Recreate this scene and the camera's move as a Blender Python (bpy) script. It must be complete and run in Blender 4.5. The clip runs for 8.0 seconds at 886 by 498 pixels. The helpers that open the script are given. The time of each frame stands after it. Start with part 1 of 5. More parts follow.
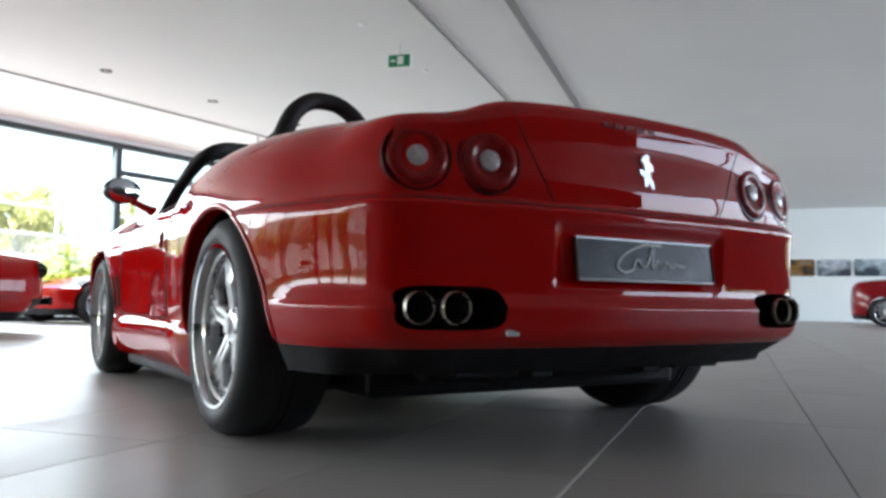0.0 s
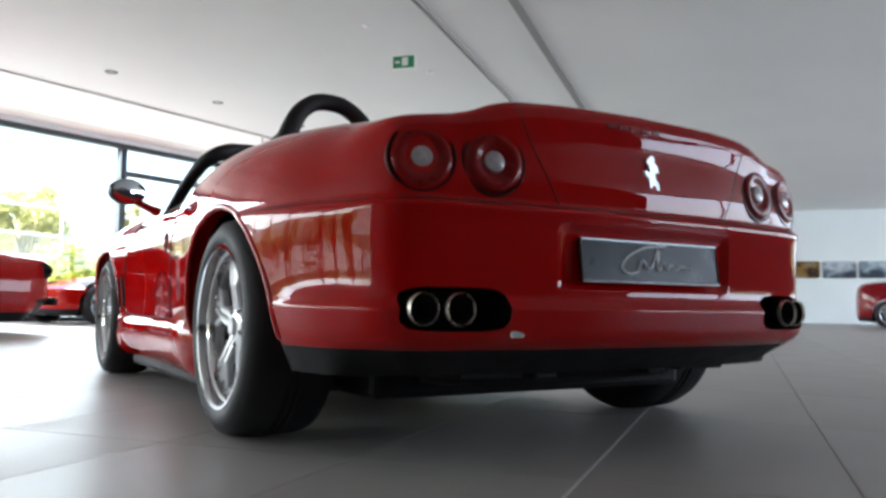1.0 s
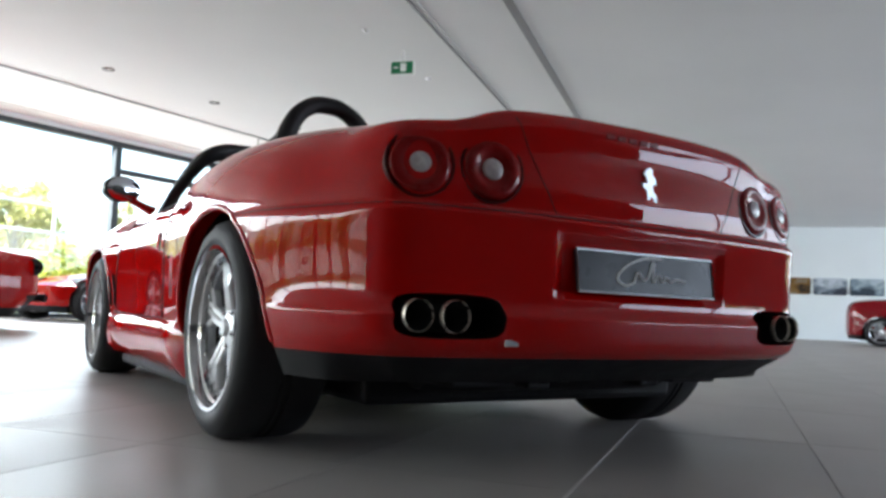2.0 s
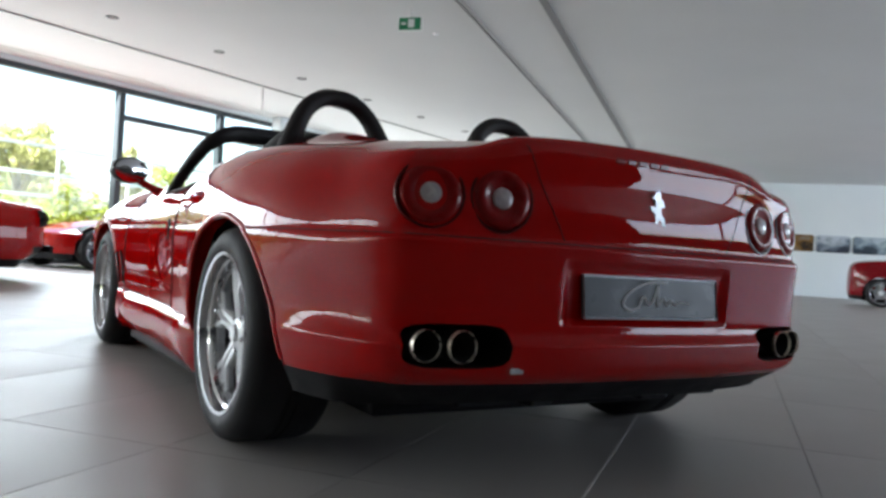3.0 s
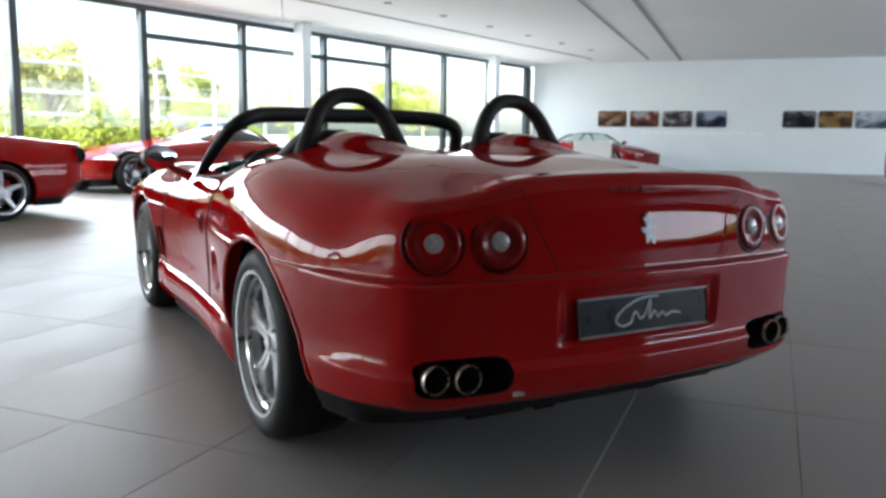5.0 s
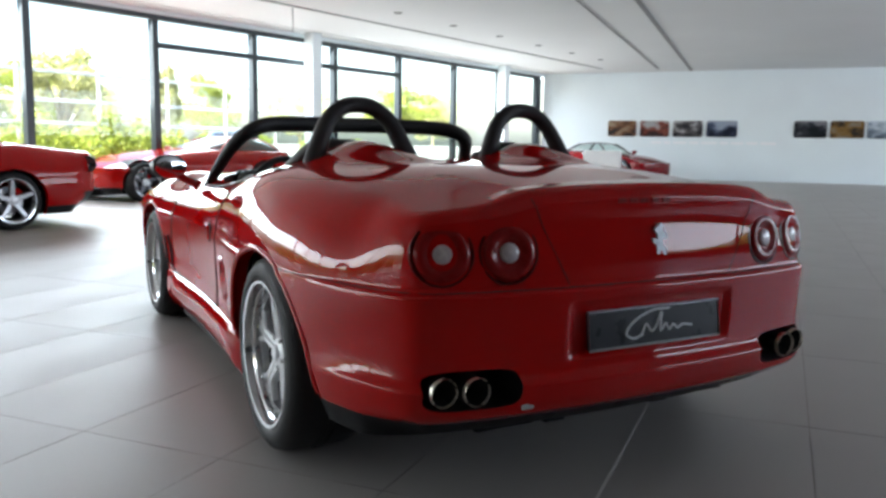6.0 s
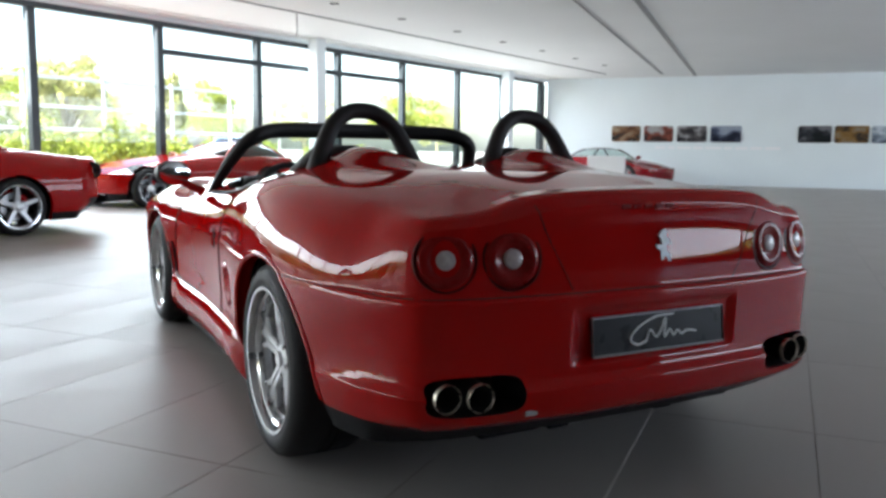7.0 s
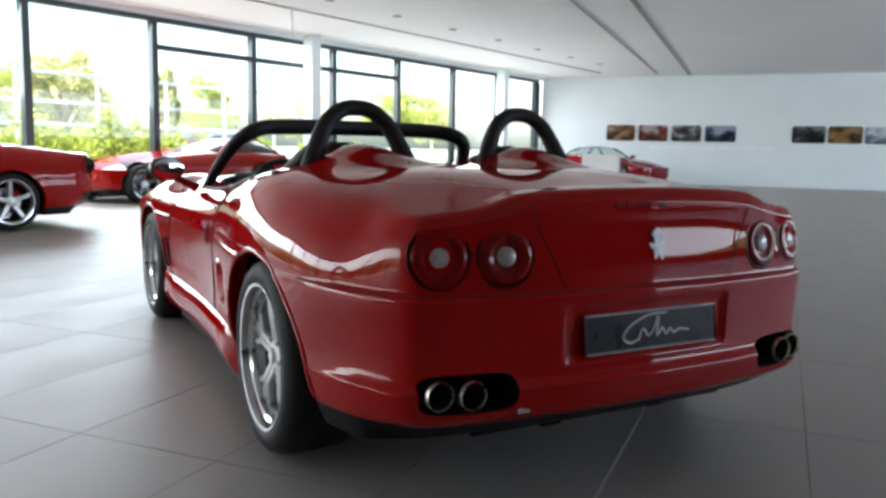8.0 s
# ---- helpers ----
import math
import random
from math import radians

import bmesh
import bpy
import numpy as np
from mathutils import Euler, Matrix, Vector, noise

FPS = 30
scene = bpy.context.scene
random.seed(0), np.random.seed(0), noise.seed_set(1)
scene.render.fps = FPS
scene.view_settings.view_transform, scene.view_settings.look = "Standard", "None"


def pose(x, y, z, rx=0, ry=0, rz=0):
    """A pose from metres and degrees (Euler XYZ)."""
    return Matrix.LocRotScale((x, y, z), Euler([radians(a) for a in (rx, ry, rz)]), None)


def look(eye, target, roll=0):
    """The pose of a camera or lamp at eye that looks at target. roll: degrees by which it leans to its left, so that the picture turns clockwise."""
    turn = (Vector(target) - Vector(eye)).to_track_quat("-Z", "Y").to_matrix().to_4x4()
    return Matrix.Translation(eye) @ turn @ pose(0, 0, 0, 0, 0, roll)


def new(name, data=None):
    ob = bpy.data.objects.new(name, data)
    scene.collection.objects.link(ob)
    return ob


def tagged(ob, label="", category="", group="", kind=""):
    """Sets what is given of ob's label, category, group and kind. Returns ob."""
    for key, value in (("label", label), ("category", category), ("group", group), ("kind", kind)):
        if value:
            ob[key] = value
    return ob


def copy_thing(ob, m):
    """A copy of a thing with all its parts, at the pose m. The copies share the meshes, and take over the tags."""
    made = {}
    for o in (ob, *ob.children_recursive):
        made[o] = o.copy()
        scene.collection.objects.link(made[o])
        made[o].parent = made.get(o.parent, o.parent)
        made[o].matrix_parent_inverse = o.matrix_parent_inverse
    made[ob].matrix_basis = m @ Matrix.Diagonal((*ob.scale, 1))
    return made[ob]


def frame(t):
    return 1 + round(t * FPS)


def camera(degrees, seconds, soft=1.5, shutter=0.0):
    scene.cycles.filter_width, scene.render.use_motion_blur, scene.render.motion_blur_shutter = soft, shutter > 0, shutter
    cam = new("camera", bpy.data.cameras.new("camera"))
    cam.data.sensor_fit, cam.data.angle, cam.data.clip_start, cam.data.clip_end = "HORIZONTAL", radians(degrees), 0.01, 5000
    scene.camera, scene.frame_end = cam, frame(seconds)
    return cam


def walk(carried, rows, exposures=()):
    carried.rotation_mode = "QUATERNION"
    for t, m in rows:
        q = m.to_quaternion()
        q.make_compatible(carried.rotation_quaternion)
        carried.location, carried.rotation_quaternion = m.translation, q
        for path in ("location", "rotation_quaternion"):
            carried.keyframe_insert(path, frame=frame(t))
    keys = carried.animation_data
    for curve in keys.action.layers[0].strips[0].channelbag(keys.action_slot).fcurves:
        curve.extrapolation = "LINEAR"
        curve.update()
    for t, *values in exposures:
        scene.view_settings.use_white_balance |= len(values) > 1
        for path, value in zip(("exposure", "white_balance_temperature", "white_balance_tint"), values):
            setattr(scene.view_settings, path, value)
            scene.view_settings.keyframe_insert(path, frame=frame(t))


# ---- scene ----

# The world's x and y follow the floor tiles; the red roadster stands turned on them.
TURNED = pose(0, 0, 0, 0, 0, -38.5)

# ---- camera ----
cam = camera(57.7, 8.0, soft=3.0)
PATH = [
    (0.0, (-1.655, -1.433, 0.416), (-0.615, 0.270, 0.552), 0.7),
    (0.5, (-1.654, -1.432, 0.416), (-0.621, 0.275, 0.553), 0.7),
    (1.0, (-1.655, -1.431, 0.416), (-0.624, 0.277, 0.555), 0.8),
    (2.3, (-1.659, -1.416, 0.416), (-0.623, 0.288, 0.579), 2.9),
    (2.5, (-1.665, -1.416, 0.449), (-0.647, 0.298, 0.606), 3.1),
    (2.8, (-1.688, -1.420, 0.553), (-0.666, 0.297, 0.634), 3.4),
    (3.0, (-1.695, -1.432, 0.628), (-0.647, 0.271, 0.642), 3.5),
    (3.2, (-1.699, -1.459, 0.737), (-0.666, 0.254, 0.696), 3.5),
    (3.5, (-1.714, -1.518, 0.899), (-0.681, 0.186, 0.722), 1.5),
    (3.7, (-1.725, -1.557, 0.990), (-0.749, 0.171, 0.739), -0.2),
    (4.0, (-1.729, -1.599, 1.061), (-0.780, 0.144, 0.812), 1.9),
    (4.2, (-1.729, -1.612, 1.062), (-0.772, 0.128, 0.818), 1.4),
    (4.5, (-1.732, -1.624, 1.064), (-0.753, 0.097, 0.781), 0.7),
    (6.0, (-1.716, -1.600, 1.068), (-0.762, 0.139, 0.812), 0.8),
    (6.5, (-1.715, -1.599, 1.069), (-0.762, 0.142, 0.823), 0.8),
    (7.0, (-1.714, -1.600, 1.070), (-0.768, 0.146, 0.827), 0.7),
    (7.5, (-1.710, -1.597, 1.069), (-0.757, 0.147, 0.828), 1.1),
    (8.0, (-1.713, -1.602, 1.069), (-0.755, 0.136, 0.821), 1.1),
]
walk(cam, [(t, TURNED @ look(eye, target, roll)) for t, eye, target, roll in PATH],
     exposures=[(0.0, 2.72), (1.0, 2.70), (2.5, 2.57), (3.0, 2.35), (4.5, 2.36), (6.0, 2.42), (8.0, 2.34)])

# ---- world and light ----
SUN_UP, SUN_ROUND = radians(48), radians(-84)
world = bpy.data.worlds.new("world")
scene.world = world
world.use_nodes = True
wn = world.node_tree.nodes
sky = wn.new("ShaderNodeTexSky")
sky.sky_type, sky.sun_disc, sky.sun_elevation, sky.sun_rotation = "NISHITA", False, SUN_UP, SUN_ROUND
sky.dust_density, sky.air_density = 3.0, 1.0
wn["Background"].inputs[1].default_value = 0.15
world.node_tree.links.new(sky.outputs[0], wn["Background"].inputs[0])

sun = new("sun", bpy.data.lights.new("sun", "SUN"))
sun.data.energy, sun.data.angle, sun.data.color = 5.0, radians(0.6), (1.0, 0.95, 0.87)
sun.matrix_world = look((math.sin(SUN_ROUND) * math.cos(SUN_UP) * 40, math.cos(SUN_ROUND) * math.cos(SUN_UP) * 40, math.sin(SUN_UP) * 40), (0, 0, 0))


def window_light(name, place, aim, wide, high, watts, tint):
    """Stands in for the sky's light in a window's opening."""
    lamp = new(name, bpy.data.lights.new(name, "AREA"))
    lamp.data.shape, lamp.data.size, lamp.data.size_y = "RECTANGLE", wide, high
    lamp.data.energy, lamp.data.color, lamp.data.spread = watts, tint, radians(150)
    lamp.matrix_world = look(place, aim)
    return lamp


CEIL = 3.70


def window_line(u):
    """The y of the glazed wall's inner face at x = u."""
    return 11.71 - 0.2218 * (u - 10.79)


window_light("daylight_front", (2.6, window_line(2.6) + 0.55, 2.65), (0.868, window_line(2.6) + 0.55 - 7.808, -2.7), 46.6, 1.9, 500, (0.90, 0.94, 1.0))
window_light("daylight_side", (13.3, -12.25, 2.35), (13.3, 0, 2.1), 24.2, 2.1, 160, (0.74, 0.79, 1.0))

# ---- materials ----


def mat(name, colour, rough=0.5, metal=0.0, coat=0.0, var=0.12, scale=6.0, fine=90.0, bump=0.0, bump_scale=200.0, wear=0.08, spec=0.5, random_tone=0.0):
    """A painted, stone or plastic surface: colour varied at two scales, uneven gloss and fine relief."""
    m = bpy.data.materials.new(name)
    m.use_nodes = True
    nt = m.node_tree
    b = nt.nodes["Principled BSDF"]
    tc = nt.nodes.new("ShaderNodeTexCoord")

    def noise_node(s, detail=4.0):
        n = nt.nodes.new("ShaderNodeTexNoise")
        n.inputs["Scale"].default_value, n.inputs["Detail"].default_value = s, detail
        nt.links.new(tc.outputs["Object"], n.inputs["Vector"])
        return n

    a, c = noise_node(scale), noise_node(fine, 2.0)
    mix = nt.nodes.new("ShaderNodeMath")
    mix.operation = "MULTIPLY_ADD"
    nt.links.new(c.outputs[0], mix.inputs[0])
    mix.inputs[1].default_value = 0.35
    nt.links.new(a.outputs[0], mix.inputs[2])
    fac = mix.outputs[0]
    if random_tone:
        info = nt.nodes.new("ShaderNodeObjectInfo")
        add = nt.nodes.new("ShaderNodeMath")
        add.operation = "MULTIPLY_ADD"
        nt.links.new(info.outputs["Random"], add.inputs[0])
        add.inputs[1].default_value = random_tone
        nt.links.new(fac, add.inputs[2])
        fac = add.outputs[0]
    ramp = nt.nodes.new("ShaderNodeMapRange")
    ramp.inputs["From Min"].default_value, ramp.inputs["From Max"].default_value = 0.35, 1.0 + random_tone
    ramp.inputs["To Min"].default_value, ramp.inputs["To Max"].default_value = 1.0 - var, 1.0 + var
    nt.links.new(fac, ramp.inputs["Value"])
    tint = nt.nodes.new("ShaderNodeVectorMath")
    tint.operation = "SCALE"
    tint.inputs[0].default_value = colour
    nt.links.new(ramp.outputs[0], tint.inputs["Scale"])
    nt.links.new(tint.outputs[0], b.inputs["Base Color"])
    rr = nt.nodes.new("ShaderNodeMapRange")
    rr.inputs["From Min"].default_value, rr.inputs["From Max"].default_value = 0.3, 0.7
    rr.inputs["To Min"].default_value, rr.inputs["To Max"].default_value = max(0.01, rough - wear), min(1.0, rough + wear)
    nt.links.new(a.outputs[0], rr.inputs["Value"])
    nt.links.new(rr.outputs[0], b.inputs["Roughness"])
    b.inputs["Metallic"].default_value = metal
    b.inputs["Coat Weight"].default_value = coat
    b.inputs["Coat Roughness"].default_value, b.inputs["Coat IOR"].default_value = 0.012, 1.45
    b.inputs["Specular IOR Level"].default_value = spec
    if bump:
        n = noise_node(bump_scale, 3.0)
        bn = nt.nodes.new("ShaderNodeBump")
        bn.inputs["Strength"].default_value, bn.inputs["Distance"].default_value = bump, 0.002
        nt.links.new(n.outputs[0], bn.inputs["Height"])
        nt.links.new(bn.outputs[0], b.inputs["Normal"])
    return m


def pane_mat(name, colour=(1, 1, 1)):
    """Thin sheet glass: clear, with a mirror share by Fresnel."""
    m = bpy.data.materials.new(name)
    m.use_nodes = True
    nt = m.node_tree
    nt.nodes.remove(nt.nodes["Principled BSDF"])
    clear, gloss = nt.nodes.new("ShaderNodeBsdfTransparent"), nt.nodes.new("ShaderNodeBsdfGlossy")
    clear.inputs[0].default_value = (*colour, 1)
    gloss.inputs["Roughness"].default_value = 0.01
    fr, mx = nt.nodes.new("ShaderNodeLayerWeight"), nt.nodes.new("ShaderNodeMixShader")
    pw, ma = nt.nodes.new("ShaderNodeMath"), nt.nodes.new("ShaderNodeMath")
    pw.operation, ma.operation = "POWER", "MULTIPLY_ADD"
    nt.links.new(fr.outputs["Facing"], pw.inputs[0])
    pw.inputs[1].default_value = 5.0
    nt.links.new(pw.outputs[0], ma.inputs[0])
    ma.inputs[1].default_value, ma.inputs[2].default_value = 0.8, 0.03
    nt.links.new(ma.outputs[0], mx.inputs[0])
    nt.links.new(clear.outputs[0], mx.inputs[1])
    nt.links.new(gloss.outputs[0], mx.inputs[2])
    nt.links.new(mx.outputs[0], nt.nodes["Material Output"].inputs[0])
    return m


M_RED = mat("red_car_paint", (0.38, 0.0006, 0.0006), 0.40, coat=0.82, var=0.06, scale=3, fine=900, wear=0.04, spec=0.0)
M_CRIMSON = mat("crimson_car_paint", (0.20, 0.002, 0.006), 0.40, coat=0.82, var=0.06, scale=3, fine=900, wear=0.04, spec=0.0)
M_RED2 = mat("orange_red_car_paint", (0.34, 0.004, 0.003), 0.40, coat=0.82, var=0.06, scale=3, fine=900, wear=0.04, spec=0.0)
M_BLACK = mat("black_plastic", (0.006, 0.006, 0.007), 0.6, spec=0.2, var=0.3, scale=14, bump=0.2, bump_scale=700)
M_TRIM = mat("satin_black_trim", (0.010, 0.010, 0.011), 0.42, var=0.25, scale=20, fine=200)
M_LEATHER = mat("black_leather", (0.013, 0.012, 0.012), 0.58, spec=0.35, var=0.3, scale=16, fine=150, bump=0.5, bump_scale=420)
M_RUBBER = mat("tyre_rubber", (0.011, 0.011, 0.012), 0.68, spec=0.35, var=0.35, scale=9, fine=120, bump=0.35, bump_scale=300)
M_GAP = mat("dark_gap", (0.004, 0.002, 0.002), 0.8, var=0.2)
M_ALLOY = mat("polished_alloy", (0.66, 0.67, 0.69), 0.09, metal=1.0, var=0.12, scale=18, fine=200, wear=0.07)
M_SILVER = mat("silver_wheel_paint", (0.76, 0.77, 0.79), 0.34, metal=0.4, coat=0.4, var=0.1, scale=12)
M_BARREL = mat("grey_wheel_barrel", (0.10, 0.10, 0.11), 0.3, metal=0.8, var=0.2, scale=20, fine=200)
M_STEEL = mat("brushed_brake_steel", (0.40, 0.40, 0.41), 0.35, metal=1.0, var=0.2, scale=40, fine=300)
M_CHROME = mat("chrome", (0.75, 0.76, 0.78), 0.07, metal=1.0, var=0.08, scale=25, wear=0.03)
M_BADGE = mat("satin_badge_metal", (0.46, 0.47, 0.49), 0.36, metal=1.0, var=0.3, scale=60, fine=300)
M_PIPE = mat("satin_tailpipe_steel", (0.78, 0.72, 0.62), 0.30, metal=0.95, var=0.15, scale=50, fine=300)
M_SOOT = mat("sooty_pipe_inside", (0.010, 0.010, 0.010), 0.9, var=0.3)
M_LENS = mat("red_lamp_lens", (0.21, 0.0015, 0.002), 0.30, spec=0.1, coat=0.4, var=0.15, scale=30, fine=400)
M_LENSRIM = mat("dark_red_lamp_rim", (0.05, 0.001, 0.001), 0.40, spec=0.12, coat=0.15, var=0.2, scale=20)
M_LENSMID = mat("frosted_clear_lens", (0.42, 0.36, 0.36), 0.25, coat=0.5, var=0.15, scale=60, fine=500)
M_PLATE = mat("dark_grey_plate", (0.012, 0.014, 0.017), 0.30, coat=0.0, var=0.3, scale=12, fine=160, spec=0.25)
M_PLATETEXT = mat("silver_plate_script", (0.72, 0.74, 0.75), 0.4, var=0.1)
M_MIRROR = mat("mirror_glass", (0.85, 0.88, 0.92), 0.02, metal=1.0, var=0.02, wear=0.01)
M_FLOOR = mat("grey_floor_tile", (0.30, 0.28, 0.258), 0.42, var=0.07, scale=1.6, fine=60, bump=0.06, bump_scale=120, wear=0.05, spec=0.8, random_tone=0.15)
M_JOINT = mat("dark_tile_joint", (0.27, 0.25, 0.23), 0.9, var=0.3, scale=8)
M_PALEJOINT = mat("pale_tile_joint", (0.55, 0.53, 0.50), 0.6, var=0.1, scale=5)
M_WALL = mat("white_plaster", (0.80, 0.87, 0.885), 0.72, var=0.03, scale=0.9, fine=40, bump=0.12, bump_scale=90)
M_WALLGREY = mat("dark_grey_plaster", (0.10, 0.10, 0.105), 0.75, var=0.06, scale=0.9, fine=40, bump=0.12, bump_scale=90)
M_BRIGHT = mat("bright_white_lettering", (0.90, 0.91, 0.92), 0.5, var=0.02)
M_CEIL = mat("off_white_ceiling", (0.78, 0.79, 0.78), 0.8, var=0.035, scale=0.6, fine=30, bump=0.08, bump_scale=80)
M_SLOT = mat("grey_ceiling_rail", (0.24, 0.24, 0.235), 0.5, var=0.15, scale=4)
M_SLOTPALE = mat("pale_ceiling_rail", (0.50, 0.50, 0.49), 0.45, var=0.1, scale=4)
M_ALU = mat("dark_window_aluminium", (0.035, 0.045, 0.050), 0.38, metal=0.3, var=0.2, scale=5)
M_WHITE = mat("white_lacquer", (0.78, 0.78, 0.77), 0.35, var=0.03, scale=3)
M_GLASS = pane_mat("window_glass", (0.96, 0.99, 0.98))
M_SCREEN = pane_mat("windscreen_glass", (0.80, 0.88, 0.85))
M_DARKGLASS = mat("dark_car_glass", (0.012, 0.014, 0.015), 0.05, coat=0.8, var=0.2, scale=4, wear=0.02)
M_PAVING = mat("pale_outdoor_paving", (0.26, 0.255, 0.24), 0.8, var=0.2, scale=0.7, fine=14, bump=0.3, bump_scale=40)
M_GREEN = mat("exit_sign_green", (0.010, 0.22, 0.09), 0.35, var=0.05)
M_SIGNWHITE = mat("exit_sign_white", (0.8, 0.85, 0.82), 0.35, var=0.03)
M_BARK = mat("bark", (0.34, 0.30, 0.19), 0.9, var=0.4, scale=9, fine=60, bump=0.6, bump_scale=60)
M_FENCE = mat("weathered_fence_metal", (0.55, 0.57, 0.52), 0.55, metal=0.2, var=0.2, scale=6)
M_PALEBLUE = mat("pale_blue_car_paint", (0.25, 0.36, 0.46), 0.3, coat=0.8, var=0.08)


def leaf_mat(name, low, high):
    m = bpy.data.materials.new(name)
    m.use_nodes = True
    nt = m.node_tree
    b = nt.nodes["Principled BSDF"]
    geo, ramp = nt.nodes.new("ShaderNodeNewGeometry"), nt.nodes.new("ShaderNodeMix")
    ramp.data_type = "RGBA"
    nt.links.new(geo.outputs["Random Per Island"], ramp.inputs[0])
    ramp.inputs[6].default_value, ramp.inputs[7].default_value = (*low, 1), (*high, 1)
    nt.links.new(ramp.outputs[2], b.inputs["Base Color"])
    b.inputs["Roughness"].default_value = 0.5
    trans, mx = nt.nodes.new("ShaderNodeBsdfTranslucent"), nt.nodes.new("ShaderNodeMixShader")
    nt.links.new(ramp.outputs[2], trans.inputs[0])
    mx.inputs[0].default_value = 0.4
    nt.links.new(b.outputs[0], mx.inputs[1])
    nt.links.new(trans.outputs[0], mx.inputs[2])
    nt.links.new(mx.outputs[0], nt.nodes["Material Output"].inputs[0])
    return m


M_LEAF = leaf_mat("yellow_green_leaves", (0.32, 0.34, 0.13), (0.58, 0.57, 0.28))
M_HEDGE = leaf_mat("green_hedge_leaves", (0.15, 0.21, 0.03), (0.36, 0.40, 0.06))


def print_mat(name, dark, mid, light, tilt, seedz):
    """A photograph printed on a panel: soft blurred shapes, dark ground, pale sky."""
    m = bpy.data.materials.new(name)
    m.use_nodes = True
    nt = m.node_tree
    b = nt.nodes["Principled BSDF"]
    tc, mp, n = nt.nodes.new("ShaderNodeTexCoord"), nt.nodes.new("ShaderNodeMapping"), nt.nodes.new("ShaderNodeTexNoise")
    mp.inputs["Location"].default_value = (seedz, seedz * 0.7, seedz * 1.9)
    mp.inputs["Scale"].default_value = (1.0, 1.5, 2.4)
    n.inputs["Scale"].default_value, n.inputs["Detail"].default_value = 1.6, 3.0
    nt.links.new(tc.outputs["Object"], mp.inputs[0])
    nt.links.new(mp.outputs[0], n.inputs["Vector"])
    sep, ad = nt.nodes.new("ShaderNodeSeparateXYZ"), nt.nodes.new("ShaderNodeMath")
    nt.links.new(tc.outputs["Object"], sep.inputs[0])
    ad.operation = "MULTIPLY_ADD"
    nt.links.new(sep.outputs["Z"], ad.inputs[0])
    ad.inputs[1].default_value = tilt
    nt.links.new(n.outputs[0], ad.inputs[2])
    cr = nt.nodes.new("ShaderNodeValToRGB")
    cr.color_ramp.elements[0].position, cr.color_ramp.elements[0].color = 0.36, (*dark, 1)
    cr.color_ramp.elements[1].position, cr.color_ramp.elements[1].color = 0.66, (*light, 1)
    e = cr.color_ramp.elements.new(0.5)
    e.color = (*mid, 1)
    nt.links.new(ad.outputs[0], cr.inputs[0])
    nt.links.new(cr.outputs[0], b.inputs["Base Color"])
    b.inputs["Roughness"].default_value, b.inputs["Specular IOR Level"].default_value = 0.5, 0.2
    return m


# ---- mesh helpers ----


def make(name, verts, faces, material, smooth=False):
    me = bpy.data.meshes.new(name)
    me.from_pydata([tuple(v) for v in verts], [], [tuple(f) for f in faces])
    me.materials.append(material)
    if smooth:
        me.shade_smooth()
    return me


def mesh_of(name, bm, material, smooth=None):
    me = bpy.data.meshes.new(name)
    bmesh.ops.recalc_face_normals(bm, faces=bm.faces)
    bm.to_mesh(me)
    bm.free()
    me.materials.append(material)
    if smooth is not None:
        me.shade_smooth()
        if smooth > 0:
            me.set_sharp_from_angle(angle=radians(smooth))
    return me


def part(name, bm, material, parent, label="", smooth=None):
    """Links a bmesh, or a mesh, as one mesh object under a thing or a part."""
    me = bm if isinstance(bm, bpy.types.Mesh) else mesh_of(name, bm, material, smooth)
    ob = new(name, me)
    ob.parent = parent
    return tagged(ob, label=label)


def thing(name, label, category, m=Matrix(), group="", kind=""):
    ob = new(name)
    ob.matrix_world = m
    ob.empty_display_size = 0.1
    return tagged(ob, label, category, group, kind)


def box(bm, x0, y0, z0, x1, y1, z1, bevel=0.0, seg=2):
    got = bmesh.ops.create_cube(bm, size=1.0)["verts"]
    for v in got:
        v.co = Vector(((x0 + x1) / 2 + v.co.x * (x1 - x0), (y0 + y1) / 2 + v.co.y * (y1 - y0), (z0 + z1) / 2 + v.co.z * (z1 - z0)))
    if bevel:
        edges = list({e for v in got for e in v.link_edges})
        bmesh.ops.bevel(bm, geom=edges, offset=bevel, segments=seg, profile=0.5, affect="EDGES")
    return bm


def boxed(*args, **kw):
    return box(bmesh.new(), *args, **kw)


def moved(bm, m):
    bmesh.ops.transform(bm, matrix=m, verts=bm.verts)
    return bm


def lathe(profile, seg=48, a0=0.0, a1=2 * math.pi, bm=None):
    """Turns (radius, along) pairs round the x axis."""
    bm = bm or bmesh.new()
    full = abs(a1 - a0 - 2 * math.pi) < 1e-6
    n = seg if full else seg + 1
    rings = []
    for k in range(n):
        a = a0 + (a1 - a0) * k / seg
        rings.append([bm.verts.new((x, r * math.cos(a), r * math.sin(a))) for r, x in profile])
    for k in range(seg):
        p, q = rings[k], rings[(k + 1) % n]
        for i in range(len(profile) - 1):
            bm.faces.new((p[i], p[i + 1], q[i + 1], q[i]))
    bmesh.ops.remove_doubles(bm, verts=bm.verts, dist=1e-5)
    return bm


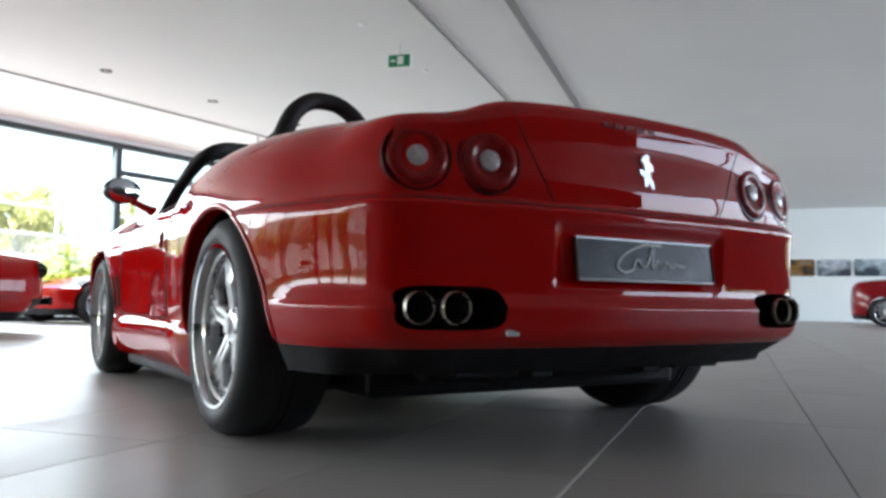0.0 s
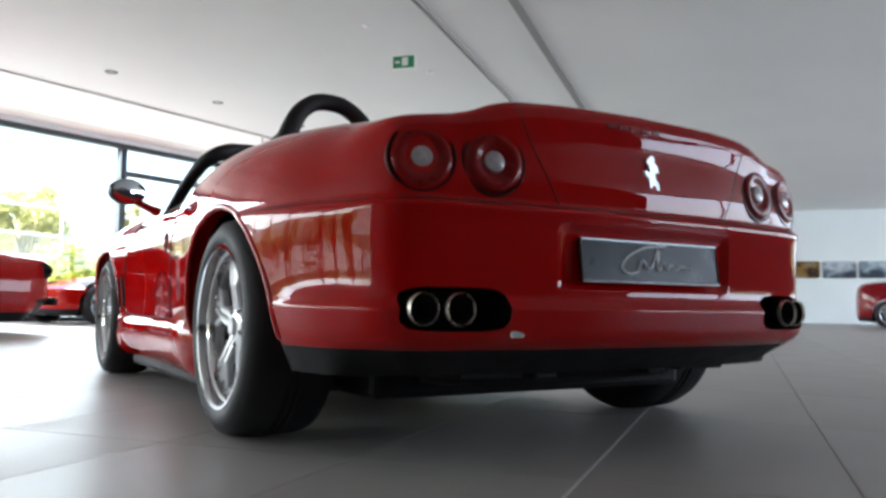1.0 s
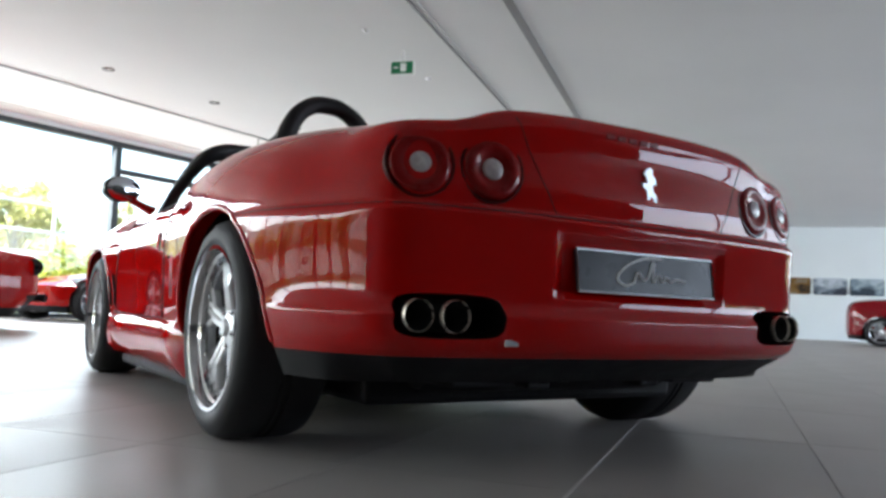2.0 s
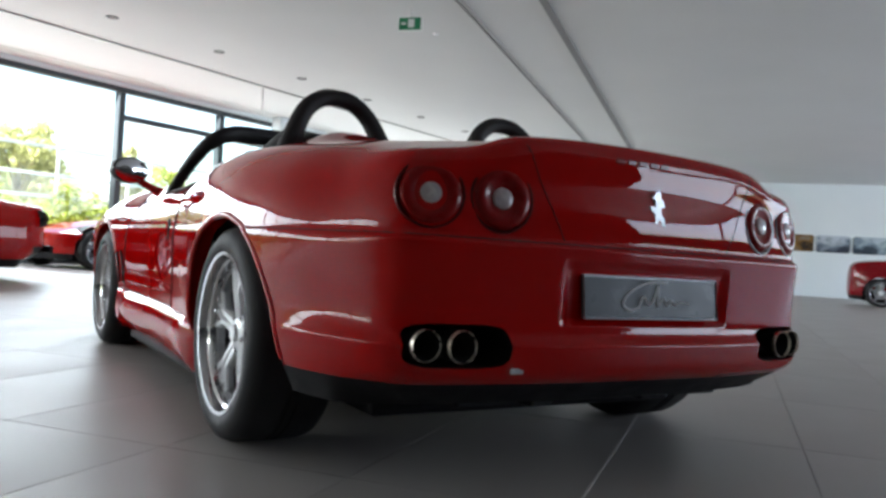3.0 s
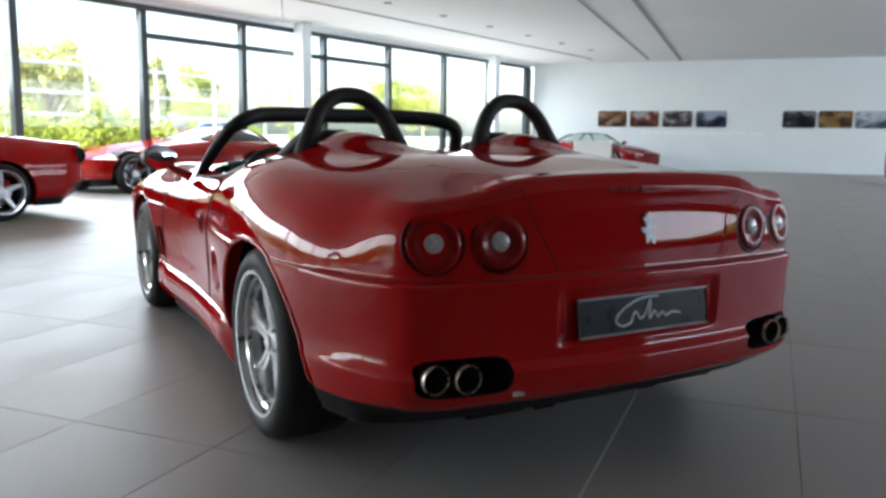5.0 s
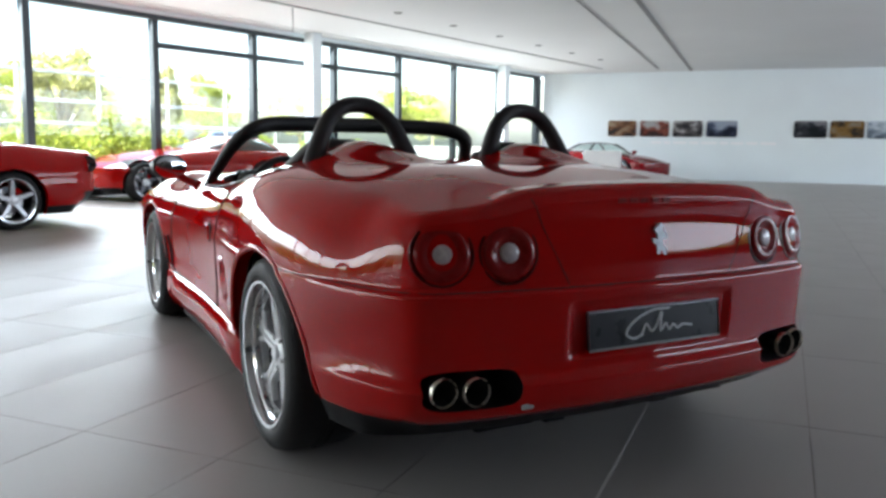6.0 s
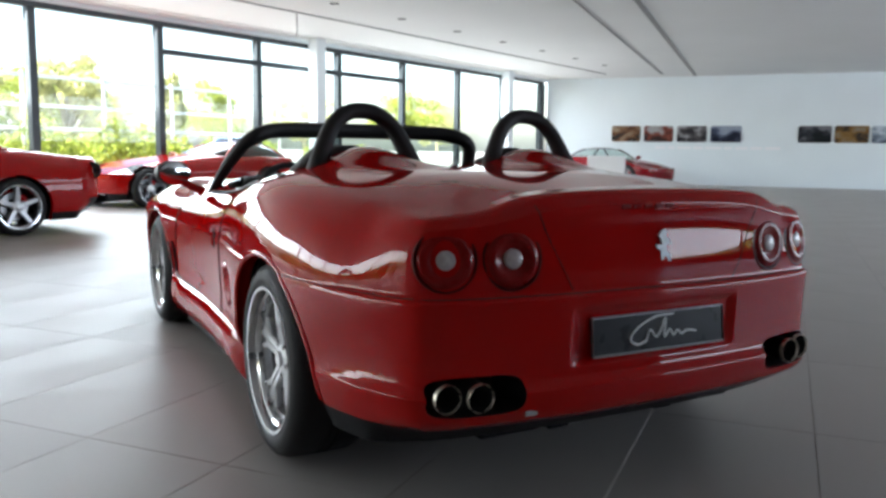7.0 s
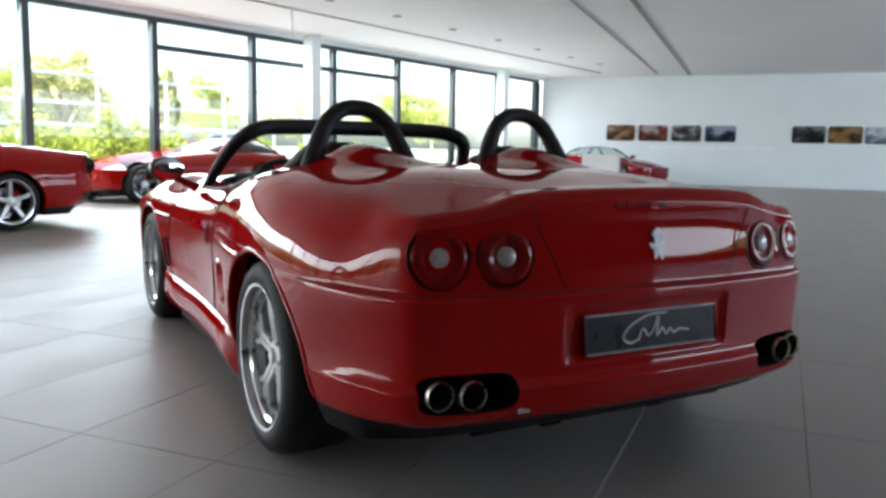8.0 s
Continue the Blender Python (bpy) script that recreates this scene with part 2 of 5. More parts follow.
def tube(path, radius, seg=10, bm=None, closed=False, squash=1.0):
    """A round bar along points; radius may be one number or one for each point."""
    bm = bm or bmesh.new()
    pts = [Vector(p) for p in path]
    n = len(pts)
    radii = radius if isinstance(radius, (list, tuple)) else [radius] * n
    rings, up = [], None
    for i, p in enumerate(pts):
        a = pts[(i - 1) % n] if closed or i else p
        b = pts[(i + 1) % n] if closed or i < n - 1 else p
        t = (b - a).normalized()
        if up is None:
            up = t.orthogonal().normalized()
        up = (up - t * up.dot(t)).normalized()
        side = t.cross(up)
        rings.append([bm.verts.new(p + (up * math.cos(k * 2 * math.pi / seg) + side * math.sin(k * 2 * math.pi / seg) * squash) * radii[i]) for k in range(seg)])
    for i in range(n if closed else n - 1):
        p, q = rings[i], rings[(i + 1) % n]
        for k in range(seg):
            bm.faces.new((p[k], p[(k + 1) % seg], q[(k + 1) % seg], q[k]))
    if not closed:
        bm.faces.new(rings[0][::-1])
        bm.faces.new(rings[-1])
    return bm


def spline(points, n, closed=False):
    """n points evenly spaced along a smooth curve through the given ones."""
    p = np.array(points, float)
    if closed:
        p = np.vstack([p[-1], p, p[0], p[1]])
    else:
        p = np.vstack([2 * p[0] - p[1], p, 2 * p[-1] - p[-2]])
    out = []
    for i in range(1, len(p) - 2):
        for t in np.linspace(0, 1, 40, endpoint=False):
            a, b, c, d = p[i - 1], p[i], p[i + 1], p[i + 2]
            out.append(0.5 * (2 * b + (c - a) * t + (2 * a - 5 * b + 4 * c - d) * t * t + (3 * b - a - 3 * c + d) * t ** 3))
    out.append(p[-2])
    out = np.array(out)
    cum = np.concatenate([[0], np.cumsum(np.linalg.norm(np.diff(out, axis=0), axis=1))])
    want = np.linspace(0, cum[-1], n + 1 if closed else n)[: n]
    return np.stack([np.interp(want, cum, out[:, k]) for k in range(p.shape[1])], 1)


def step(a, b, x):
    t = np.clip((x - a) / (b - a), 0, 1)
    return t * t * (3 - 2 * t)


# ---- the room ----
BACK_X, SIDE_Y, REAR_X = 26.8, -12.0, -20.6


def structure(name, bm, material, label, category, smooth=None):
    ob = new(name, mesh_of(name, bm, material, smooth))
    return tagged(ob, label, category, kind="structure")


def prism(outline, z0, z1):
    bm = bmesh.new()
    lo, hi = [bm.verts.new((x, y, z0)) for x, y in outline], [bm.verts.new((x, y, z1)) for x, y in outline]
    n = len(outline)
    bm.faces.new(lo[::-1]), bm.faces.new(hi)
    for i in range(n):
        bm.faces.new((lo[i], lo[(i + 1) % n], hi[(i + 1) % n], hi[i]))
    return bm


ROOM = [(REAR_X, SIDE_Y), (BACK_X, SIDE_Y), (BACK_X, window_line(BACK_X)), (REAR_X, window_line(REAR_X))]
floor = structure("floor", prism(ROOM, -0.25, -0.0025), M_JOINT, "dark joint bed under large grey floor tiles", "floor")
ceiling = structure("ceiling", prism([(REAR_X - 0.3, SIDE_Y - 0.3), (BACK_X + 0.3, SIDE_Y - 0.3), (BACK_X + 0.3, window_line(BACK_X) + 0.4), (REAR_X - 0.3, window_line(REAR_X) + 0.4)], CEIL, CEIL + 0.3), M_CEIL, "smooth off-white plaster showroom ceiling", "ceiling")
structure("wall_east", boxed(BACK_X, SIDE_Y - 0.3, -0.25, BACK_X + 0.3, window_line(BACK_X) - 0.05, CEIL), M_WALL, "plain white plaster wall hung with photographs", "wall")
structure("wall_west", boxed(REAR_X - 0.3, SIDE_Y - 0.3, -0.25, REAR_X, window_line(REAR_X) + 0.3, CEIL), M_WALLGREY, "plain dark grey plaster wall", "wall")
structure("wall_southwest", boxed(REAR_X, SIDE_Y - 0.3, -0.25, 1.1, SIDE_Y, CEIL), M_WALLGREY, "plain dark grey plaster wall", "wall")
bm = bmesh.new()
structure("wall_south_parapet", boxed(1.1, SIDE_Y - 0.3, -0.25, 25.54, SIDE_Y, 0.9), M_WALLGREY, "dark grey parapet under the side window", "wall")
for x0, x1, z0, z1 in ((25.54, BACK_X, -0.25, CEIL), (1.1, 25.54, 3.5, CEIL)):
    box(bm, x0, SIDE_Y - 0.3, z0, x1, SIDE_Y, z1)
structure("wall_south", bm, M_WALL, "white plaster wall with a wide window opening", "wall")
south = thing("window_2", "wide side window with dark metal bars", "window", kind="structure")
bm = bmesh.new()
BARS = [1.14 + 3.48 * k for k in range(8)]
box(bm, 1.1, SIDE_Y - 0.2, 0.9, 25.54, SIDE_Y - 0.1, 0.98, 0.008)
box(bm, 1.1, SIDE_Y - 0.2, 3.42, 25.54, SIDE_Y - 0.1, 3.5, 0.008)
part("window_frame", bm, M_ALU, south)
for x in BARS:
    part("bar", boxed(x - 0.08, SIDE_Y - 0.2, 0.98, x + 0.08, SIDE_Y - 0.1, 3.42, 0.008), M_ALU, south)
for x0, x1 in zip(BARS, BARS[1:]):
    part("pane", boxed(x0 + 0.08, SIDE_Y - 0.158, 0.98, x1 - 0.08, SIDE_Y - 0.15, 3.42), M_GLASS, south).visible_shadow = False

# Glazed wall: a run of bays along a slanting line.
ALONG = Vector((1, -0.2218, 0)).normalized()
INTO = Vector((-ALONG.y, ALONG.x, 0))
GLAZED = Matrix(((ALONG.x, INTO.x, 0, 10.79), (ALONG.y, INTO.y, 0, 11.71), (0, 0, 1, 0), (0, 0, 0, 1)))
BAY, WINTOP = 2.645, 3.61
glazed = thing("window_1", "tall glazed wall with slim dark aluminium mullions", "window", GLAZED, kind="structure")
posts = [-8.02, -5.36, -2.63, 0.0, 2.62, 5.32, 7.98, 10.74, 13.40, 16.12]
first = -31.88
allposts = [first + BAY * k for k in range(9)] + posts
for s in allposts:
    wide = 0.16 if s > 16 else 0.07
    part("mullion", boxed(s - wide, -0.02, 0.0, s + wide, 0.16, WINTOP - 0.10, 0.012), M_ALU, glazed)
part("top_frame", boxed(first, -0.03, WINTOP - 0.10, 16.19, 0.17, WINTOP, 0.01), M_ALU, glazed)
part("window_sill", boxed(first, -0.03, 0.0, 16.19, 0.17, 0.09, 0.01), M_ALU, glazed)
for s0, s1 in ((0.07, 2.55), (2.69, 5.25), (5.39, 7.91)):
    part("transom", boxed(s0, -0.01, 2.95, s1, 0.13, 3.07, 0.008), M_ALU, glazed)
for s0, s1 in zip(allposts, allposts[1:]):
    part("pane", boxed(s0 + 0.07, 0.06, 0.09, s1 - 0.07, 0.068, WINTOP - 0.10), M_GLASS, glazed).visible_shadow = False
lintel = structure("trim_lintel", boxed(first, -0.03, WINTOP, 16.6, 0.35, CEIL), M_WALL, "white strip of wall above the glazed wall", "trim")
lintel.matrix_world = GLAZED
for s in (4.13, 13.05):
    col = structure("column", boxed(s - 0.15, -0.52, 0.0, s + 0.15, -0.22, CEIL, 0.012), M_WALL, "square white column before the glazed wall", "column")
    col.matrix_world = GLAZED

# Ceiling rails, spots, sign.


def rail(name, a, b, width, drop, material, label):
    va, vb = Vector((*a, 0)), Vector((*b, 0))
    d = (vb - va).normalized()
    m = Matrix(((d.x, -d.y, 0, a[0]), (d.y, d.x, 0, a[1]), (0, 0, 1, CEIL), (0, 0, 0, 1)))
    ob = structure(name, boxed(0, -width / 2, -drop, (vb - va).length, width / 2, 0.0, min(0.006, drop / 3)), material, label, "ceiling rail")
    ob.matrix_world = m
    return ob


rail("trim_rail", (-6, 1.76), (26.4, 2.88), 0.10, 0.02, M_SLOT, "broad grey rail set in the ceiling")
rail("trim_rail", (-6, 2.80), (25.7, 3.88), 0.032, 0.02, M_SLOT, "slim grey rail set in the ceiling")
rail("trim_rail", (-6, 2.74), (25.7, 3.82), 0.045, 0.012, M_SLOTPALE, "slim pale rail set in the ceiling")
rail("trim_rail", (-6, 9.03 + 0.2215 * 15.94), (25.2, 5.65), 0.06, 0.02, M_SLOT, "slim grey rail along the glazed wall")
rail("trim_rail", (-6, window_line(-6) - 0.62), (26.3, window_line(26.3) - 0.62), 0.035, 0.006, M_SLOTPALE, "pale curtain track along the glazed wall")

spot = thing("ceiling_spot", "small round dark recessed ceiling spot", "spotlight", pose(10.71, 7.57, CEIL), "row of ceiling spots")
part("ring", moved(lathe([(0.045, -0.004), (0.075, -0.012), (0.09, -0.006), (0.09, 0.0)], 24), pose(0, 0, 0, 0, -90, 0)), M_TRIM, spot, smooth=40)
part("cup", moved(lathe([(0.0, 0.02), (0.04, 0.015), (0.047, -0.006)], 20), pose(0, 0, 0, 0, -90, 0)), M_TRIM, spot, smooth=40)
for k in (-3, -2, -1, 1, 2, 3, 4, 5, 6):
    copy_thing(spot, pose(10.71 + 1.95 * k, 7.57 - 0.41 * k, CEIL))

sign = thing("exit_sign", "green and white emergency exit sign hung from the ceiling", "exit sign", pose(7.0, 3.88, 3.47, 0, 0, 4))
part("panel", boxed(-0.03, -0.15, -0.085, 0.03, 0.15, 0.085, 0.008), M_SIGNWHITE, sign)
part("bracket", boxed(-0.004, -0.012, 0.085, 0.004, 0.012, CEIL - 3.47), M_WHITE, sign)
part("green_field", boxed(-0.036, -0.14, -0.075, -0.031, 0.14, 0.075), M_GREEN, sign, "green field")
part("white_door", boxed(-0.041, -0.06, -0.05, -0.037, 0.02, 0.055), M_SIGNWHITE, sign, "white door shape")
part("white_arrow", boxed(-0.041, 0.05, -0.012, -0.037, 0.11, 0.012), M_SIGNWHITE, sign, "white arrow shape")

# Small discs added to stand for two pale marks on the ceiling.
for x, y in ((6.2, 4.03), (8.2, 4.0)):
    pale_disc = thing("smoke_detector", "small round white disc added on the ceiling", "detector", pose(x, y, CEIL), "smoke detectors")
    part("base", moved(lathe([(0.0, -0.010), (0.050, -0.010), (0.056, 0.0)], 24), pose(0, 0, 0, 0, -90, 0)), M_WHITE, pale_disc, smooth=40)
    part("sensor", moved(lathe([(0.0, -0.034), (0.022, -0.032), (0.034, -0.022), (0.036, -0.010)], 20), pose(0, 0, 0, 0, -90, 0)), M_BRIGHT, pale_disc, smooth=40)

cable = thing("hanging_cable", "thin pale cable loop hanging from the ceiling rail", "cable", pose(11.26, 8.74, CEIL - 0.02, 0, 0, -60))
part("wire", tube(spline([(0, -0.10, 0), (0, -0.11, -0.15), (0.01, -0.09, -0.33), (0, -0.10, -0.45)], 12), 0.011, 6), M_SLOTPALE, cable, smooth=60)
part("wire", tube(spline([(0, 0.04, 0), (0, 0.09, -0.08), (0, 0.11, -0.28), (0, 0.08, -0.46)], 12), 0.011, 6), M_SLOTPALE, cable, smooth=60)

# Photographs on the back wall.
PRINTS = [
    (5.19, (0.018, 0.018, 0.018), (0.149, 0.065, 0.028), (0.297, 0.223, 0.149), 0.2),
    (4.06, (0.028, 0.013, 0.013), (0.186, 0.046, 0.028), (0.354, 0.354, 0.354), 0.5),
    (2.94, (0.018, 0.018, 0.022), (0.111, 0.102, 0.102), (0.512, 0.520, 0.540), 0.3),
    (1.82, (0.011, 0.013, 0.028), (0.065, 0.084, 0.131), (0.307, 0.354, 0.427), 0.7),
    (-0.92, (0.007, 0.009, 0.011), (0.033, 0.038, 0.046), (0.186, 0.186, 0.195), 0.6),
    (-2.0, (0.028, 0.022, 0.018), (0.223, 0.121, 0.028), (0.241, 0.204, 0.158), -0.2),
    (-3.08, (0.046, 0.055, 0.075), (0.186, 0.232, 0.279), (0.512, 0.576, 0.633), 0.5),
    (-4.16, (0.046, 0.065, 0.084), (0.204, 0.270, 0.317), (0.465, 0.558, 0.605), 0.6),
]
ROUNDED = [(sx * 0.425 + 0.07 * math.cos(a), sz * 0.205 + 0.07 * math.sin(a)) for sx, sz, a0 in ((1, 1, 0), (-1, 1, 90), (-1, -1, 180), (1, -1, 270)) for a in [radians(a0 + 15 * k) for k in range(7)]]
UPRIGHT = Matrix(((0, 0, 1, 0), (1, 0, 0, 0), (0, 1, 0, 0), (0, 0, 0, 1)))
for i, (y, dark, mid, light, tilt) in enumerate(PRINTS):
    ph = thing("photo_panel", "frameless colour photograph panel with rounded corners on the white wall", "photograph", pose(BACK_X, y, 1.745), "row of photographs")
    part("print", moved(prism(ROUNDED, -0.035, -0.004), UPRIGHT), print_mat("print_%d" % i, dark, mid, light, tilt, i * 3.7), ph)
    part("backing", boxed(-0.02, -0.46, -0.24, 0.0, 0.46, 0.24), M_BLACK, ph)

lettering = thing("wall_lettering", "faint glossy white lettering on the wall under the photographs", "sign", pose(BACK_X, 0, 1.27))
y = 4.15
for wide in (0.34, 0.22, 0.46, 0.30, 0.52, 0.26, 0.40, 0.36, 0.48):
    part("bar", boxed(-0.006, y - wide, -0.045, 0.0, y, 0.045), M_BRIGHT, lettering)
    y -= wide + 0.09

# ---- outside ----
ground = structure("ground", prism([(-900, -900), (900, -900), (900, 900), (-900, 900)], -0.5, -0.06), M_PAVING, "pale paved ground outside the showroom", "ground")


def leafy(name_mat, blobs, count, size, seed):
    """Leaves scattered in and on a set of ellipsoids (cx, cy, cz, rx, ry, rz)."""
    rng = np.random.default_rng(seed)
    vol = np.array([b[3] * b[4] * b[5] for b in blobs]) ** 0.67
    pick = rng.choice(len(blobs), count, p=vol / vol.sum())
    b = np.array(blobs)[pick]
    d = rng.normal(size=(count, 3))
    d /= np.linalg.norm(d, axis=1)[:, None]
    r = rng.uniform(0.25, 1.0, count) ** 0.45 * rng.uniform(0.86, 1.12, count)
    c = b[:, :3] + d * b[:, 3:] * r[:, None]
    a = rng.normal(size=(count, 3))
    a /= np.linalg.norm(a, axis=1)[:, None]
    e = np.cross(a, rng.normal(size=(count, 3)))
    e /= np.linalg.norm(e, axis=1)[:, None]
    s = size * rng.uniform(0.6, 1.4, count)[:, None]
    v = np.stack([c - a * s, c + e * s * 0.45, c + a * s, c - e * s * 0.45], 1).reshape(-1, 3)
    return make("leaves", v.tolist(), np.arange(count * 4).reshape(-1, 4).tolist(), name_mat)


def tree(x, y, height, spread, seed, leaf, label):
    rng = random.Random(seed)
    t = thing("tree", label, "tree", pose(x, y, -0.06))
    bm = bmesh.new()
    trunk = [(0, 0, 0), (0.03, 0.02, height * 0.2), (-0.04, 0.05, height * 0.42), (0.05, 0, height * 0.7)]
    tube(spline(trunk, 9), [0.16 - 0.013 * k for k in range(9)], 9, bm)
    blobs = []
    for k in range(9):
        a, h = k * 2.4 + rng.uniform(-0.3, 0.3), height * rng.uniform(0.36, 0.62)
        r = spread * rng.uniform(0.5, 0.95)
        tip = (math.cos(a) * r, math.sin(a) * r, h + height * rng.uniform(0.1, 0.28))
        tube(spline([(0, 0, h * 0.75), (tip[0] * 0.5, tip[1] * 0.5, (h + tip[2]) / 2 - 0.1), tip], 6), [0.06, 0.05, 0.042, 0.034, 0.026, 0.015], 6, bm)
        blobs.append((*tip, spread * rng.uniform(0.28, 0.48), spread * rng.uniform(0.28, 0.48), height * rng.uniform(0.08, 0.15)))
    blobs.append((0, 0, height * 0.86, spread * 0.45, spread * 0.45, height * 0.13))
    part("trunk", bm, M_BARK, t, smooth=60)
    for k in range(14):
        a, r = rng.uniform(0, 6.28), spread * rng.uniform(0.2, 1.0)
        blobs.append((math.cos(a) * r, math.sin(a) * r, height * rng.uniform(0.34, 0.98), spread * rng.uniform(0.14, 0.3), spread * rng.uniform(0.14, 0.3), height * rng.uniform(0.04, 0.09)))
    part("crown", leafy(leaf, blobs, 6500, 0.018 * height + 0.01, seed), leaf, t)
    return t


def bush(x, y, w, h, seed, label="dense green shrub in the bed outside"):
    rng = random.Random(seed)
    t = thing("bush", label, "shrub", pose(x, y, -0.06), "shrubs outside")
    blobs = [(rng.uniform(-w, w) * 0.6, rng.uniform(-w, w) * 0.5, h * rng.uniform(0.3, 0.7), w * rng.uniform(0.3, 0.55), w * 0.4, h * rng.uniform(0.25, 0.42)) for _ in range(8)]
    bm = bmesh.new()
    for k in range(6):
        b = blobs[k]
        tube([(0.05 * k - 0.12, 0, 0), (b[0] * 0.5, b[1] * 0.5, b[2] * 0.6), b[:3]], [0.025, 0.018, 0.008], 5, bm)
    part("stems", bm, M_BARK, t)
    part("leaves", leafy(M_HEDGE, blobs, 2600, 0.075, seed), M_HEDGE, t)
    return t


tree(14.6, 18.6, 3.6, 1.2, 3, M_LEAF, "leafy yellow-green tree close outside the glazing")
tree(11.6, 19.6, 3.4, 1.3, 4, M_LEAF, "leafy yellow-green tree close outside the glazing")
tree(18.4, 18.2, 3.5, 0.36, 5, M_LEAF, "slender young yellow-green tree outside the glazing")
for k, (x, y, h, w) in enumerate(((34, 44, 6.0, 2.8), (42, 46, 5.2, 2.6), (52, 44, 6.4, 3.0), (60, 40, 5.4, 2.8), (66, 33, 6.2, 3.0), (76, 34, 6.0, 3.2))):
    tree(x, y, h, w, 7 + k, M_LEAF if k % 2 else M_HEDGE, "rounded green tree far across the forecourt")
for k, (x, y, w, h) in enumerate(((9.2, 17.8, 1.2, 1.5), (10.6, 17.2, 1.1, 1.6), (11.9, 16.8, 1.2, 1.7), (13.2, 16.4, 1.2, 1.5), (14.4, 16.2, 1.0, 1.9), (15.4, 15.8, 0.9, 1.5), (12.6, 18.4, 1.2, 2.1), (30, 30, 1.4, 1.5), (34, 29, 1.5, 1.8), (38, 28.5, 1.6, 1.6), (42, 27.5, 1.5, 1.9), (46, 26.5, 1.6, 1.5))):
    bush(x, y, w, h, 20 + k)

fence = thing("fence", "pale metal railing fence across the forecourt", "fence", pose(0, 18.2, -0.06, 0, 0, -8))
for k in range(9):
    part("post", boxed(5 + k * 2.2, -0.04, 0, 5.08 + k * 2.2, 0.04, 2.9, 0.008), M_FENCE, fence)
for z in (1.5, 2.05, 2.75):
    part("bar", boxed(5, -0.025, z, 22.7, 0.025, z + 0.09, 0.008), M_FENCE, fence)
for k in range(7):
    bush(-17.5 + 3.1 * k, window_line(-17.5 + 3.1 * k) + 6.5 + 0.6 * (k % 2), 1.7, 2.3 + 0.35 * (k % 3), 60 + k, "tall green shrub in the bed outside the glazing")

for k in range(8):
    bush(1.5 + 3.2 * k, -17.0 - 0.7 * (k % 3), 1.5, 1.3 + 0.5 * (k % 3), 80 + k, "low green shrub in the bed by the side window")

# ---- cars ----
# In a car's own frame x points to its right, y forward, z up; its tail is near y = 0.


